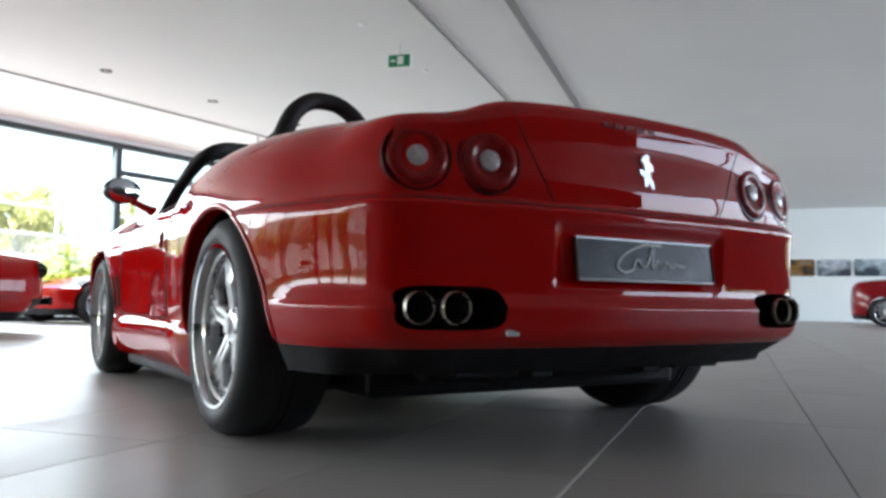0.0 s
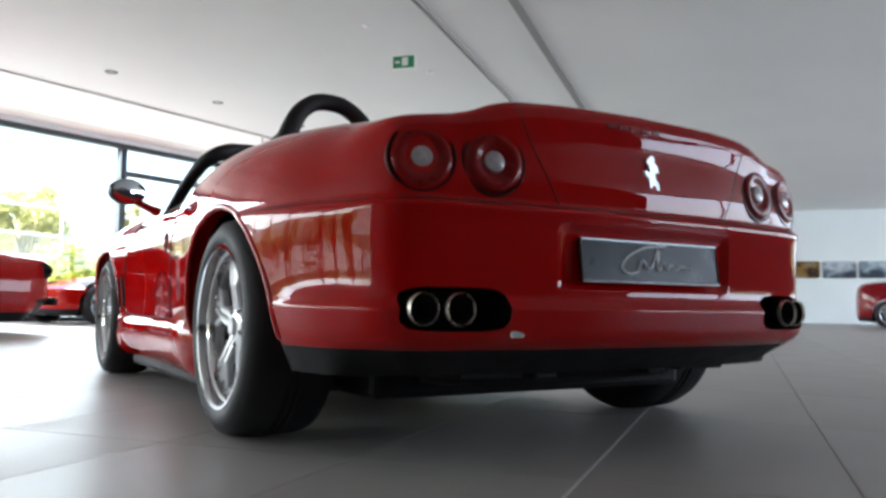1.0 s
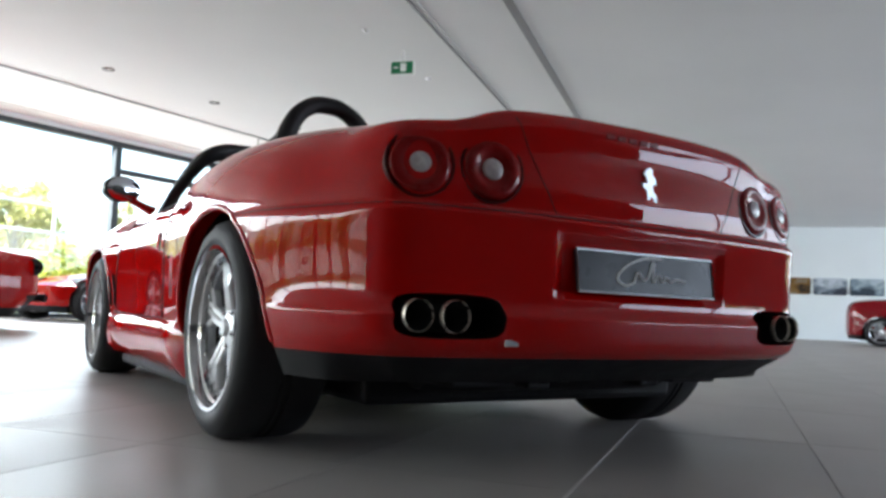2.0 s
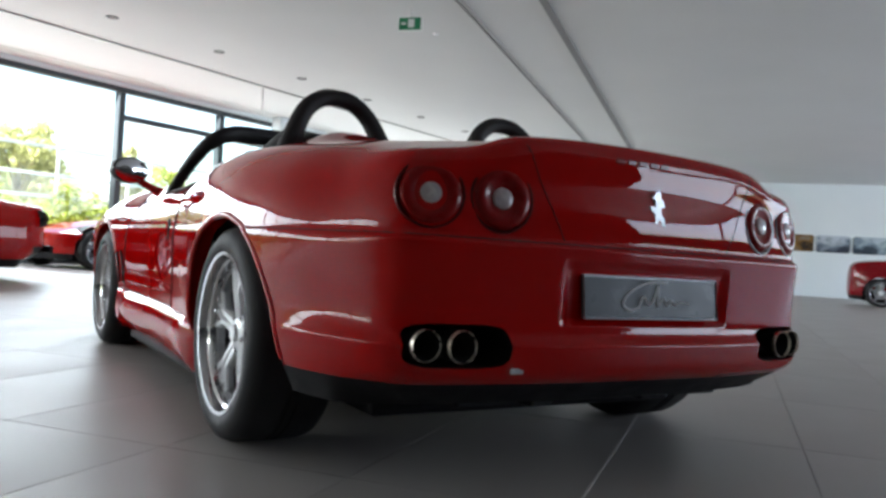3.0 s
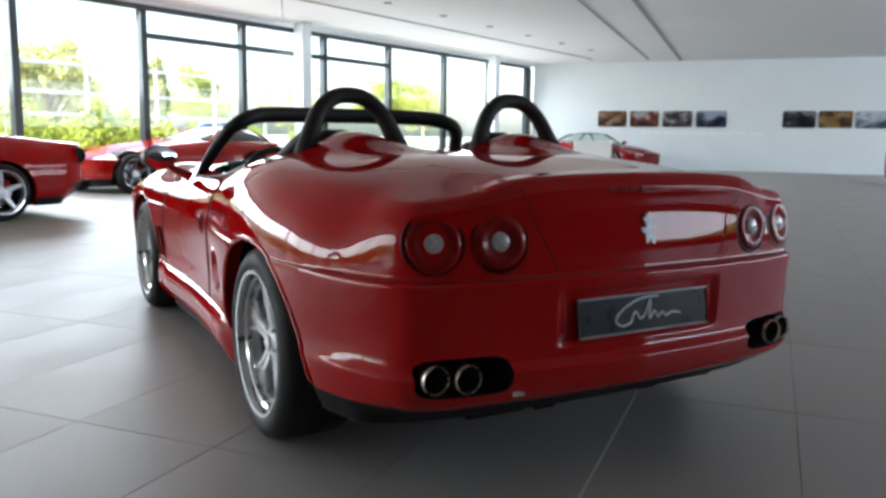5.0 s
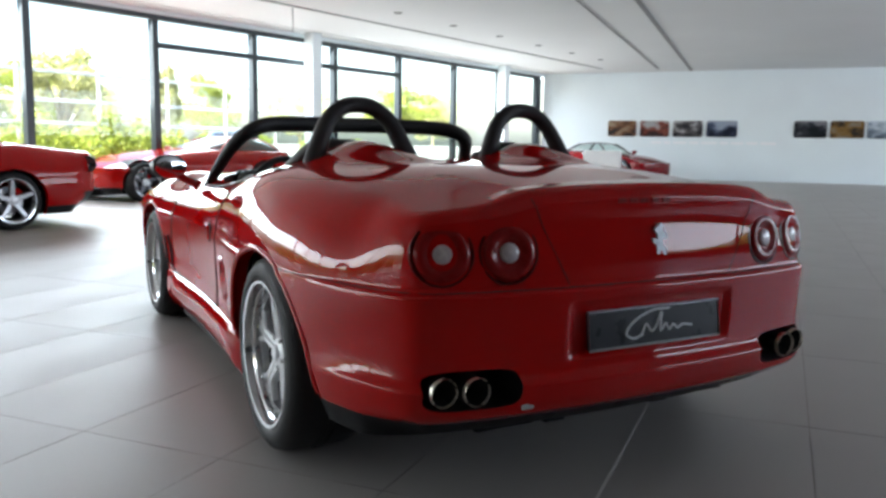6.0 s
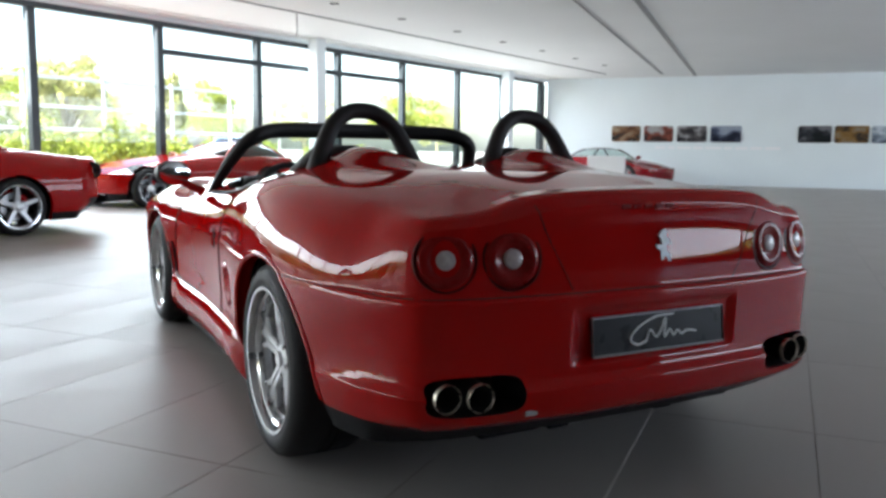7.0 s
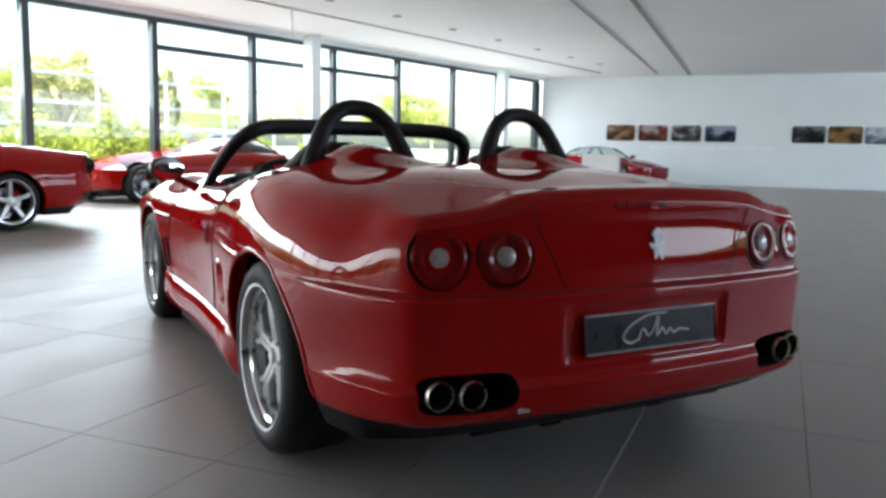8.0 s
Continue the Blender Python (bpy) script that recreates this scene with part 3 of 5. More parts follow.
class Shell:
    """A car body as one sheet: walls that follow a plan outline at many heights, and a top drawn in to the centre line."""

    def __init__(self, outline, wall_rows, inset, top, rounding, shoulder, centre, columns=300, warp=None, push=None, lean=np.zeros_like):
        half = spline(outline, 1200)
        wt = np.cumsum(1.0 + 1.6 * (1 - step(1.0, 1.9, half[:, 1])))
        pick = np.interp(np.linspace(wt[0], wt[-1], columns // 2 + 1), wt, np.arange(1200))
        half = np.stack([np.interp(pick, np.arange(1200), half[:, k]) for k in (0, 1)], 1)
        ring = np.vstack([half, (half * (-1, 1))[-2:0:-1]])
        n = len(ring)
        t = np.roll(ring, -1, 0) - np.roll(ring, 1, 0)
        nor = np.stack([-t[:, 1], t[:, 0]], 1)
        nor /= np.linalg.norm(nor, axis=1)[:, None]
        run = np.concatenate([[0], np.cumsum(np.linalg.norm(np.diff(half, axis=0), axis=1))])
        run = run / run[-1]
        arc = np.concatenate([run, run[-2:0:-1]])
        rows = []
        for z in wall_rows:
            rows.append(np.column_stack([ring + nor * inset(ring, z)[:, None], np.full(n, z)]))
        last = inset(ring, wall_rows[-1])
        R, e = rounding(ring)
        for k in range(1, 41):
            rise = 1 - (1 - k / 40) ** 1.7
            off = last + R * (1 - (1 - rise ** e) ** (1 / e)) + lean(ring[:, 1]) * rise ** 1.25
            p = ring + nor * off[:, None]
            zt = top(p[:, 0], p[:, 1])
            rows.append(np.column_stack([p, shoulder + (zt - shoulder) * rise]))
        rim = rows[-1][:, :2]
        cen = np.column_stack([np.zeros(n), centre(arc, ring)])
        for k in range(1, 31):
            f = (k / 30) ** 1.15
            p = rim + (cen - rim) * f
            rows.append(np.column_stack([p, top(p[:, 0], p[:, 1])]))
        v = np.array(rows)
        if warp is not None:
            v = warp(v)
        if push is not None:
            v = push(v)
        m = len(rows)
        idx = np.arange(m * n).reshape(m, n)
        f = np.stack([idx[:-1], np.roll(idx, -1, 1)[:-1], np.roll(idx, -1, 1)[1:], idx[1:]], -1).reshape(-1, 4)
        v = v.reshape(-1, 3)
        key = np.round(v * 5e4).astype(np.int64)
        _, first_of, back = np.unique(key, axis=0, return_index=True, return_inverse=True)
        self.v, f = v[first_of].copy(), back.reshape(-1)[f]
        keep = [len(set(q)) >= 3 for q in f.tolist()]
        self.f = [list(dict.fromkeys(q)) for q, k in zip(f.tolist(), keep) if k]
        self.rims = {}

    def centres(self):
        return np.array([self.v[q].mean(0) for q in self.f])

    def normals(self):
        nv = np.zeros_like(self.v)
        for q in self.f:
            p = self.v[q]
            a = np.cross(p[1] - p[0], p[2] - p[0]) + (np.cross(p[2] - p[0], p[3] - p[0]) if len(q) > 3 else 0)
            nv[q] += a
        return nv / np.maximum(np.linalg.norm(nv, axis=1), 1e-12)[:, None]

    def hole(self, name, where, level, pull):
        """Cuts away what lies inside level < 1 among the faces that where() picks; draws the rim onto level = 1."""
        c = self.centres()
        out = where(c) & (level(c) < 1)
        gone = {i for q, o in zip(self.f, out) if o for i in q}
        kept = {i for q, o in zip(self.f, out) if not o for i in q}
        edge = sorted(gone & kept)
        self.f = [q for q, o in zip(self.f, out) if not o]
        self.v[edge] = pull(self.v[edge])
        es = set(edge)
        self.rims[name] = [(a, b) for q in self.f for a, b in zip(q, q[1:] + q[:1]) if a in es and b in es]
        count = {}
        for q in self.f:
            for a, b in zip(q, q[1:] + q[:1]):
                count[frozenset((a, b))] = count.get(frozenset((a, b)), 0) + 1
        self.rims[name] = [(a, b) for a, b in self.rims[name] if count[frozenset((a, b))] == 1]

    def flange(self, name, shift):
        """A turned-in edge along a cut rim, as vertices and faces."""
        pairs = self.rims[name]
        ids = sorted({i for p in pairs for i in p})
        at = {i: k for k, i in enumerate(ids)}
        v = np.vstack([self.v[ids], shift(self.v[ids])])
        return v.tolist(), [(at[b], at[a], at[a] + len(ids), at[b] + len(ids)) for a, b in pairs]

    def piece(self, name, choose, material, normals):
        """Those faces that choose() picks, as a mesh with the whole body's normals."""
        ids = sorted({i for q, o in zip(self.f, choose) if o for i in q})
        at = {i: k for k, i in enumerate(ids)}
        me = make(name, self.v[ids].tolist(), [[at[i] for i in q] for q, o in zip(self.f, choose) if o], material, True)
        me.normals_split_custom_set_from_vertices(normals[ids].tolist())
        return me


def table(xs, ys):
    return lambda x: np.interp(x, xs, ys)


def smooth_table(xs, ys):
    p = spline(list(zip(xs, ys)), 200)
    return lambda x: np.interp(x, p[:, 0], p[:, 1])


def ellipse_cut(cy, cz, a, b, low=True, power=2.0, ax=(1, 2), flare=0.0):
    i, j = ax

    def level(p):
        dz = p[:, j] - cz
        if flare:
            reach = a + flare * np.clip((0.52 - p[:, j]) / 0.25, 0, 1) * (p[:, i] < cy)
            return (np.abs(p[:, i] - cy) / reach) ** power + (np.maximum(dz, 0) / b) ** power
        if low:
            dz = np.maximum(dz, 0)
        return (np.abs(p[:, i] - cy) / a) ** power + (np.abs(dz) / b) ** power

    def pull(p):
        q = p.copy()
        k = np.maximum(level(p), 1e-6) ** (-1 / power)
        q[:, i] = cy + (p[:, i] - cy) * k
        up = p[:, j] > cz if low else np.ones(len(p), bool)
        q[up, j] = cz + (p[up, j] - cz) * k[up]
        return q

    return level, pull


def wheel(name, parent, x, y, radius, width, rim_r, side, style, steer=0.0):
    """A wheel with its outer face towards side (-1 left, 1 right)."""
    w = new(name)
    w.empty_display_size = 0.05
    w.parent = parent
    w.matrix_basis = pose(x, y, radius, 0, 0, (180 if side > 0 else 0) + steer)
    # local: -x is outward
    h = width / 2
    tyre = [(rim_r - 0.004, h - 0.02), (rim_r + 0.012, h - 0.004), (rim_r + 0.035, h), (radius - 0.035, h - 0.006), (radius - 0.012, h - 0.022), (radius - 0.002, h - 0.05),
            (radius, 0.02), (radius - 0.006, 0.017), (radius - 0.006, 0.009), (radius, 0.006), (radius, -0.006), (radius - 0.006, -0.009), (radius - 0.006, -0.017), (radius, -0.02),
            (radius - 0.002, -h + 0.05), (radius - 0.012, -h + 0.022), (radius - 0.035, -h + 0.006), (rim_r + 0.035, -h), (rim_r + 0.012, -h + 0.004), (rim_r - 0.004, -h + 0.02)]
    part("tyre", lathe(tyre, 72), M_RUBBER, w, "black road tyre", smooth=50)
    lip = [(rim_r - 0.002, -h + 0.018), (rim_r + 0.006, -h + 0.010), (rim_r + 0.004, -h + 0.004), (rim_r - 0.008, -h + 0.006), (rim_r - 0.013, -h + 0.016), (rim_r - 0.016, -h + 0.034), (rim_r - 0.024, -h + 0.040), (rim_r - 0.028, -h + 0.056)]
    part("rim", lathe(lip, 72), M_ALLOY, w, "polished alloy rim", smooth=35)
    part("barrel", lathe([(rim_r - 0.028, -h + 0.056), (rim_r - 0.040, -h + 0.14), (rim_r - 0.05, h - 0.02)], 60), M_BARREL, w, "grey inner barrel", smooth=35)
    part("hub", lathe([(0.0, h - 0.06), (0.09, h - 0.06), (0.09, -h + 0.10), (0.0, -h + 0.10)], 24), M_BLACK, w, smooth=40)
    part("brake_disc", lathe([(0.07, h - 0.09), (0.165, h - 0.09), (0.165, h - 0.12), (0.07, h - 0.12)], 40), M_STEEL, w, smooth=40)
    part("caliper", moved(boxed(h - 0.15, -0.06, 0.10, h - 0.05, 0.06, 0.175, 0.015), pose(0, 0, 0, 55, 0, 0)), M_RED, w)
    bm = bmesh.new()
    face = -h + (0.052 if style == "split" else 0.03)
    flange = rim_r - 0.03

    def spoke(a0, r0, a1, r1, w0, w1, d0, d1, thick):
        """A tapered bar from one polar place to another."""
        p0 = Vector((d0, r0 * math.cos(a0), r0 * math.sin(a0)))
        p1 = Vector((d1, r1 * math.cos(a1), r1 * math.sin(a1)))
        t = (p1 - p0).normalized()
        s = t.cross(Vector((1, 0, 0))).normalized()
        rows = []
        for p, wd in ((p0, w0), ((p0 + p1) / 2, (w0 + w1) / 2 * 0.92), (p1, w1)):
            rows.append([bm.verts.new(p + s * wd + Vector((0.008, 0, 0))), bm.verts.new(p + s * wd * 0.6), bm.verts.new(p - s * wd * 0.6), bm.verts.new(p - s * wd + Vector((0.008, 0, 0))),
                         bm.verts.new(p - s * wd + Vector((thick, 0, 0))), bm.verts.new(p + s * wd + Vector((thick, 0, 0)))])
        for a, b in zip(rows, rows[1:]):
            for k in range(6):
                bm.faces.new((a[k], a[(k + 1) % 6], b[(k + 1) % 6], b[k]))
        bm.faces.new(rows[0]), bm.faces.new(rows[-1][::-1])

    for k in range(5):
        a = k * 2 * math.pi / 5 + 0.3
        if style == "split":
            for d in (-1, 1):
                spoke(a + d * 0.34, 0.045, a + d * 0.115, flange * 0.60, 0.016, 0.012, face + 0.010, face - 0.004, 0.030)
                spoke(a + d * 0.115, flange * 0.58, a + d * 0.30, flange, 0.012, 0.014, face - 0.004, face + 0.004, 0.026)
                spoke(a + d * 0.115, flange * 0.60, a + d * 0.05, flange, 0.010, 0.012, face - 0.002, face + 0.004, 0.026)
        else:
            spoke(a, 0.03, a, rim_r - 0.02, 0.038, 0.026, face + 0.02, face, 0.045)
    part("spokes", bm, {"dark": M_BARREL, "star": M_STEEL}.get(style, M_SILVER), w, {"split": "five forked alloy spokes", "dark": "five straight dark spokes"}.get(style, "five straight silver spokes"))
    part("wheel_cap", lathe([(0.0, face - 0.010), (0.024, face - 0.008), (0.030, face + 0.004), (0.066, face + 0.014), (0.072, face + 0.05)], 30), M_SILVER, w, smooth=40)
    if style == "split":
        bm = bmesh.new()
        lathe([(flange + 0.004, face + 0.03), (flange + 0.004, face + 0.006), (flange - 0.022, face + 0.004), (flange - 0.026, face + 0.03)], 60, bm=bm)
        part("bolt_ring", bm, M_STEEL, w, smooth=40)
        for k in range(30):
            a = k * 2 * math.pi / 30
            bolt = part("bolt", BOLT, M_CHROME, w)
            bolt.matrix_basis = pose(face + 0.004, (flange - 0.009) * math.cos(a), (flange - 0.009) * math.sin(a))
    for k in range(5):
        a = k * 2 * math.pi / 5 + 0.93
        nut = part("wheel_nut", BOLT, M_CHROME, w)
        nut.matrix_basis = pose(face + 0.012, 0.055 * math.cos(a), 0.055 * math.sin(a)) @ Matrix.Scale(1.3, 4)
    return w


BOLT = mesh_of("bolt", lathe([(0.0, -0.008), (0.005, -0.008), (0.0075, -0.004), (0.0075, 0.004)], 6), M_CHROME)

# ---- the red roadster ----
OUTLINE = [(0, .160), (.25, .165), (.45, .181), (.63, .206), (.72, .228), (.777, .258), (.814, .306), (.850, .381), (.890, .485), (.930, .625), (.963, .82), (.983, 1.08), (.967, 1.45), (.925, 1.9),
           (.90, 2.4), (.905, 2.9), (.93, 3.4), (.935, 3.65), (.915, 4.0), (.86, 4.3), (.72, 4.5), (.5, 4.6), (.25, 4.64), (0, 4.65)]
WALL_Z = [.235, .25, .27, .29, .305, .318, .322, .335, .35, .362, .374, .386, .396, .404, .410, .416, .422, .428, .434, .440, .447, .455, .464, .478, .49, .505, .52, .535, .55, .565, .58, .592, .604, .616, .628, .638, .648, .657, .663, .667, .6695, .672, .6745, .678, .684, .69]
IN_Z = [.235, .30, .335, .396, .410, .420, .430, .440, .455, .470, .50, .58, .640, .655, .664, .6695, .6745, .684, .69]
IN_REAR = smooth_table(IN_Z, [.17, .062, .016, .0, -.001, .007, .0150, .0190, .0212, .0218, .0215, .0185, .0145, .0125, .014, .018, .026, .030, .0304])
IN_CORNER = smooth_table(IN_Z, [.050, .030, .014, .0, -.0010, .005, .0085, .0118, .0158, .0182, .0182, .0140, .0105, .0115, .0138, .0168, .0245, .0285, .029])
IN_SIDE = table(IN_Z, [.06, .035, .022, .010, .009, .009, .008, .008, .007, .006, .004, .0, .0, .0, .002, .003, .008, .010, .0104])
IN_DOOR = table([.235, .30, .335, .396, .414, .436, .50, .58, .648, .660, .6695, .6745, .684, .69], [.06, .030, .014, .014, .016, .017, .014, .010, .007, .007, .007, .008, .010, .0104])


def roadster_inset(ring, z):
    y = ring[:, 1]
    rear = 1 - step(0.44, 0.74, y)
    door = step(1.40, 2.25, y) * (1 - step(2.9, 3.15, y))
    side = 1 - rear - door
    corner = step(0.28, 0.46, y)
    return rear * ((1 - corner) * IN_REAR(z) + corner * IN_CORNER(z)) + door * IN_DOOR(z) + side * IN_SIDE(z)


Z_CENTRE = smooth_table([0.1, .25, .5, .8, 1.2, 1.5, 2.0, 2.8, 3.0, 3.4, 3.9, 4.3, 4.6, 4.7], [.95, .962, .982, 1.0, 1.010, 1.012, 1.0, .945, .92, .88, .79, .68, .56, .52])
Z_EDGE = smooth_table([0.1, .25, .45, .7, 1.0, 1.35, 1.6, 1.8, 2.0, 2.3, 2.6, 3.0, 3.5, 4.0, 4.4, 4.7], [.86, .872, .89, .922, .948, .962, .955, .93, .895, .868, .858, .85, .835, .75, .62, .5])
Z_LIP = smooth_table([0, .2, .36, .44, .52, .62, .78, .95], [.966, .962, .952, .938, .916, .900, .880, .850])


def roadster_top(x, y):
    a = np.abs(x)
    w = np.clip(a / 0.80, 0, 1.15) ** 3
    z = Z_CENTRE(y) - (Z_CENTRE(y) - Z_EDGE(y)) * w
    z = z + 0.078 * step(1.02, 1.50, y) * (1 - step(1.56, 1.8, y)) * np.exp(-((a - 0.41) / 0.16) ** 2)
    z = z + 0.035 * step(2.9, 3.4, y) * (1 - step(3.7, 4.3, y)) * np.exp(-((a - 0.72) / 0.14) ** 2)
    k = np.exp(-np.maximum(y - 0.27, 0) / 0.22)
    return z * (1 - k) + Z_LIP(a) * k


def roadster_rounding(ring):
    rear = 1 - step(0.22, 0.50, ring[:, 1])
    mid = step(0.5, 1.2, ring[:, 1])
    return 0.16 + 0.07 * mid - 0.07 * rear, 3.0 + 3.0 * rear


def roadster_lean(y):
    """How far the flanks draw in from the shoulder to the deck."""
    return 0.017 + 0.022 * step(0.30, 0.60, y) * (1 - step(1.5, 1.9, y))


def roadster_centre(arc, ring):
    return 0.31 + 4.2 * arc ** 1.0


def roadster_warp(v):
    """The tail panel's columns spread upwards, as the lid's side seams do."""
    x, y, z = v[..., 0], v[..., 1], v[..., 2]
    tail = (1 - step(0.26, 0.36, y)) * step(0.675, 0.92, z) * (np.abs(x) < 0.6)
    k = 1 + 0.30 * tail * np.cos(np.clip(np.abs(x) / 0.6, 0, 1) * math.pi / 2)
    v[..., 0] = x * k
    return v


TAIL_LEAN = smooth_table([.60, .69, .72, .75, .80, .835, .858, .87, .905, .92, .95, 1.1], [0, 0, -.0019, -.0016, .0023, .0048, .0041, .0027, -.0029, -.0067, -.004, -.004])


def roadster_push(v):
    x, y, z = v[..., 0], v[..., 1], v[..., 2]
    near = (y < 0.4) & (z < 0.69)
    pocket = (1 - step(0.305, 0.320, np.abs(x))) * step(0.462, 0.476, z) * (1 - step(0.618, 0.632, z))
    up = 0.69 + 0.27 * (z - 0.69) / (Z_LIP(np.abs(x)) - 0.69)
    panel = TAIL_LEAN(up) * (1 - step(0.22, 0.34, y)) * (1 - step(0.74, 0.84, np.abs(x)))
    v[..., 1] = y + np.where(near, 0.013 * pocket, panel)
    return v


def seam(parent, pts, width=0.006, name="seam"):
    """A dark panel gap along points that lie on the body."""
    part(name, tube(pts, width / 2, 6), M_GAP, parent, smooth=60)


def build_roadster():
    car = thing("roadster", "glossy red open roadster with black roll hoops on grey tiles", "car", TURNED)
    s = Shell(OUTLINE, WALL_Z, roadster_inset, roadster_top, roadster_rounding, 0.69, roadster_centre, 460, roadster_warp, roadster_push, roadster_lean)
    flanges = []
    for name, cy, a, b in (("rear", 1.085, 0.415, 0.376), ("front", 3.55, 0.40, 0.365)):
        for side in (-1, 1):
            level, pull = ellipse_cut(cy, 0.335, a, b, power=2.1, flare=0.03)
            s.hole("%s_%d" % (name, side), lambda p, q=side: (p[:, 0] * q > 0.6) & (p[:, 2] < 0.78), level, pull)
            flanges.append(("%s_%d" % (name, side), lambda p, q=side: p - np.array((q * 0.055, 0, 0))))
    for side in (-1, 1):
        level, pull = ellipse_cut(side * 0.619, 0.406, 0.141, 0.054, False, 4.2, (0, 2))
        half_x, half_y = np.array(OUTLINE[:11]).T

        def along(p, pull=pull):
            q = pull(p)
            q[:, 1] += np.interp(np.abs(q[:, 0]), half_x, half_y) - np.interp(np.abs(p[:, 0]), half_x, half_y)
            return q

        s.hole("exhaust_%d" % side, lambda p: (p[:, 1] < 0.5) & (p[:, 2] < 0.5), level, along)
    level, pull = ellipse_cut(0.0, 2.17, 0.76, 0.66, False, 3.2, (0, 1))
    s.hole("cockpit", lambda p: p[:, 2] > 0.80, level, pull)
    nv = s.normals()
    c = s.centres()
    valance = (c[:, 2] < 0.302) & (c[:, 1] < 1.0)
    bumper = ~valance & (c[:, 2] < 0.672) & (c[:, 1] < 1.0)
    lid = ~valance & ~bumper & (c[:, 1] < 0.285) & (np.abs(c[:, 0]) < 0.30 + 0.45 * (c[:, 2] - 0.67)) & (c[:, 2] < 0.93)
    left = (c[:, 0] < 0) & (c[:, 1] > 1.93) & (c[:, 1] < 3.02) & (c[:, 2] > 0.345) & (np.abs(c[:, 0]) > 0.7)
    right = (c[:, 0] > 0) & (c[:, 1] > 1.93) & (c[:, 1] < 3.02) & (c[:, 2] > 0.345) & (np.abs(c[:, 0]) > 0.7)
    rest = ~(valance | bumper | lid | left | right)
    body = part("body", s.piece("body", rest, M_RED, nv), M_RED, car, "glossy red bodywork")
    for name, shift in flanges:
        v, f = s.flange(name, shift)
        part("arch_lip", make("arch_lip", v, f, M_RED, True), M_RED, body)
    for name, cy in (("rear_-1", 1.085), ("rear_1", 1.085), ("front_-1", 3.55), ("front_1", 3.55)):
        ids = sorted({i for pair in s.rims[name] for i in pair}, key=lambda i: math.atan2(s.v[i][2] - 0.24, s.v[i][1] - cy))
        rim = [s.v[i] for i in ids if s.v[i][2] > 0.30]
        keep = [rim[0]]
        for q in rim[1:]:
            if np.linalg.norm(q - keep[-1]) > 0.03:
                keep.append(q)
        inward = np.array((-0.006 if name.endswith("_1") else 0.006, 0, 0))
        part("arch_flare", tube(spline([q + inward for q in keep], 60), 0.012, 10), M_RED, body, smooth=60)
    v, f = s.flange("cockpit", lambda p: p - np.array((0, 0, 0.07)))
    part("cockpit_edge", make("cockpit_edge", v, f, M_LEATHER, True), M_LEATHER, body, "black leather cockpit edge")
    rear = part("rear_bumper", s.piece("rear_bumper", bumper, M_RED, nv), M_RED, car)
    part("rear_valance", s.piece("rear_valance", valance, M_BLACK, nv), M_BLACK, car, "black lower valance")
    trunk = part("trunk_lid", s.piece("trunk_lid", lid, M_RED, nv), M_RED, car)
    doors = [part("door", s.piece("door", d, M_RED, nv), M_RED, car) for d in (left, right)]

    # a tree of the body for setting things on it
    from_sheet = bmesh.new()
    me = make("whole", s.v.tolist(), s.f, M_RED)
    from_sheet.from_mesh(me)
    bpy.data.meshes.remove(me)
    from mathutils.bvhtree import BVHTree
    tree_of = BVHTree.FromBMesh(from_sheet)
    from_sheet.free()

    def on(p, way):
        hit, nor, _, _ = tree_of.ray_cast(Vector(p) - Vector(way) * 1.0, Vector(way))
        if hit is None:
            return Vector(p), -Vector(way)
        return hit, nor if nor.dot(Vector(way)) < 0 else -nor

    def rear_line(pts, n=24):
        return [on((x, 0.3, z), (0, 1, 0))[0] for x, z in spline(pts, n)]

    def side_line(pts, q, n=24):
        return [on((q * 0.9, y, z), (-q, 0, 0))[0] for y, z in spline(pts, n)]

    # seams
    for q in (-1, 1):
        seam(trunk, rear_line([(q * .318, .682), (q * .36, .76), (q * .405, .85), (q * .44, .925)]), 0.0032)
        seam(doors[0 if q < 0 else 1], side_line([(1.93, .352), (1.925, .5), (1.92, .65), (1.90, .78), (1.88, .85)], q), 0.008)
        seam(doors[0 if q < 0 else 1], side_line([(3.02, .352), (3.03, .5), (2.98, .68), (2.86, .82)], q), 0.008)
        seam(doors[0 if q < 0 else 1], side_line([(1.93, .350), (2.4, .345), (3.02, .352)], q), 0.006)
        seam(rear, side_line([(0.92, .672), (0.7, .673), (0.5, .673), (0.38, .673)], q), 0.004)
        seam(rear, [p + Vector((0, 0.0, 0)) for p in rear_line([(q * .82, .674), (q * .7, .674), (q * .4, .674), (0, .674)])], 0.0045)
        # slots behind the front wheel
        for k, dy in enumerate((0.0, 0.085)):
            pts = side_line([(3.09 + dy, .55 - k * .01), (3.055 + dy, .47), (3.03 + dy, .375)], q, 14)
            part("fender_slot", tube(pts, [0.004] + [0.014] * 12 + [0.004], 8, squash=0.5), M_GAP, car, smooth=60)
        # sill: a rounded skirt below the door
        line = side_line([(1.47, .340), (1.9, .338), (2.4, .338), (3.16, .340)], q, 24)
        v, f = [], []
        for k, p in enumerate(line):
            swell = min(1.0, k / 3, (23 - k) / 3)
            for dx, z in ((-.010, .352), (.004, .338), (.006 + .020 * swell, .312), (.010 + .022 * swell, .285), (.010 + .018 * swell, .235), (.0, .185), (-.03, .145), (-.12, .135)):
                v.append((p.x + q * dx, p.y, z))
        for k in range(23):
            for a in range(7):
                f.append((k * 8 + a, k * 8 + a + 1, k * 8 + a + 9, k * 8 + a + 8))
        part("sill", make("sill", v, f, M_RED, True), M_RED, car)
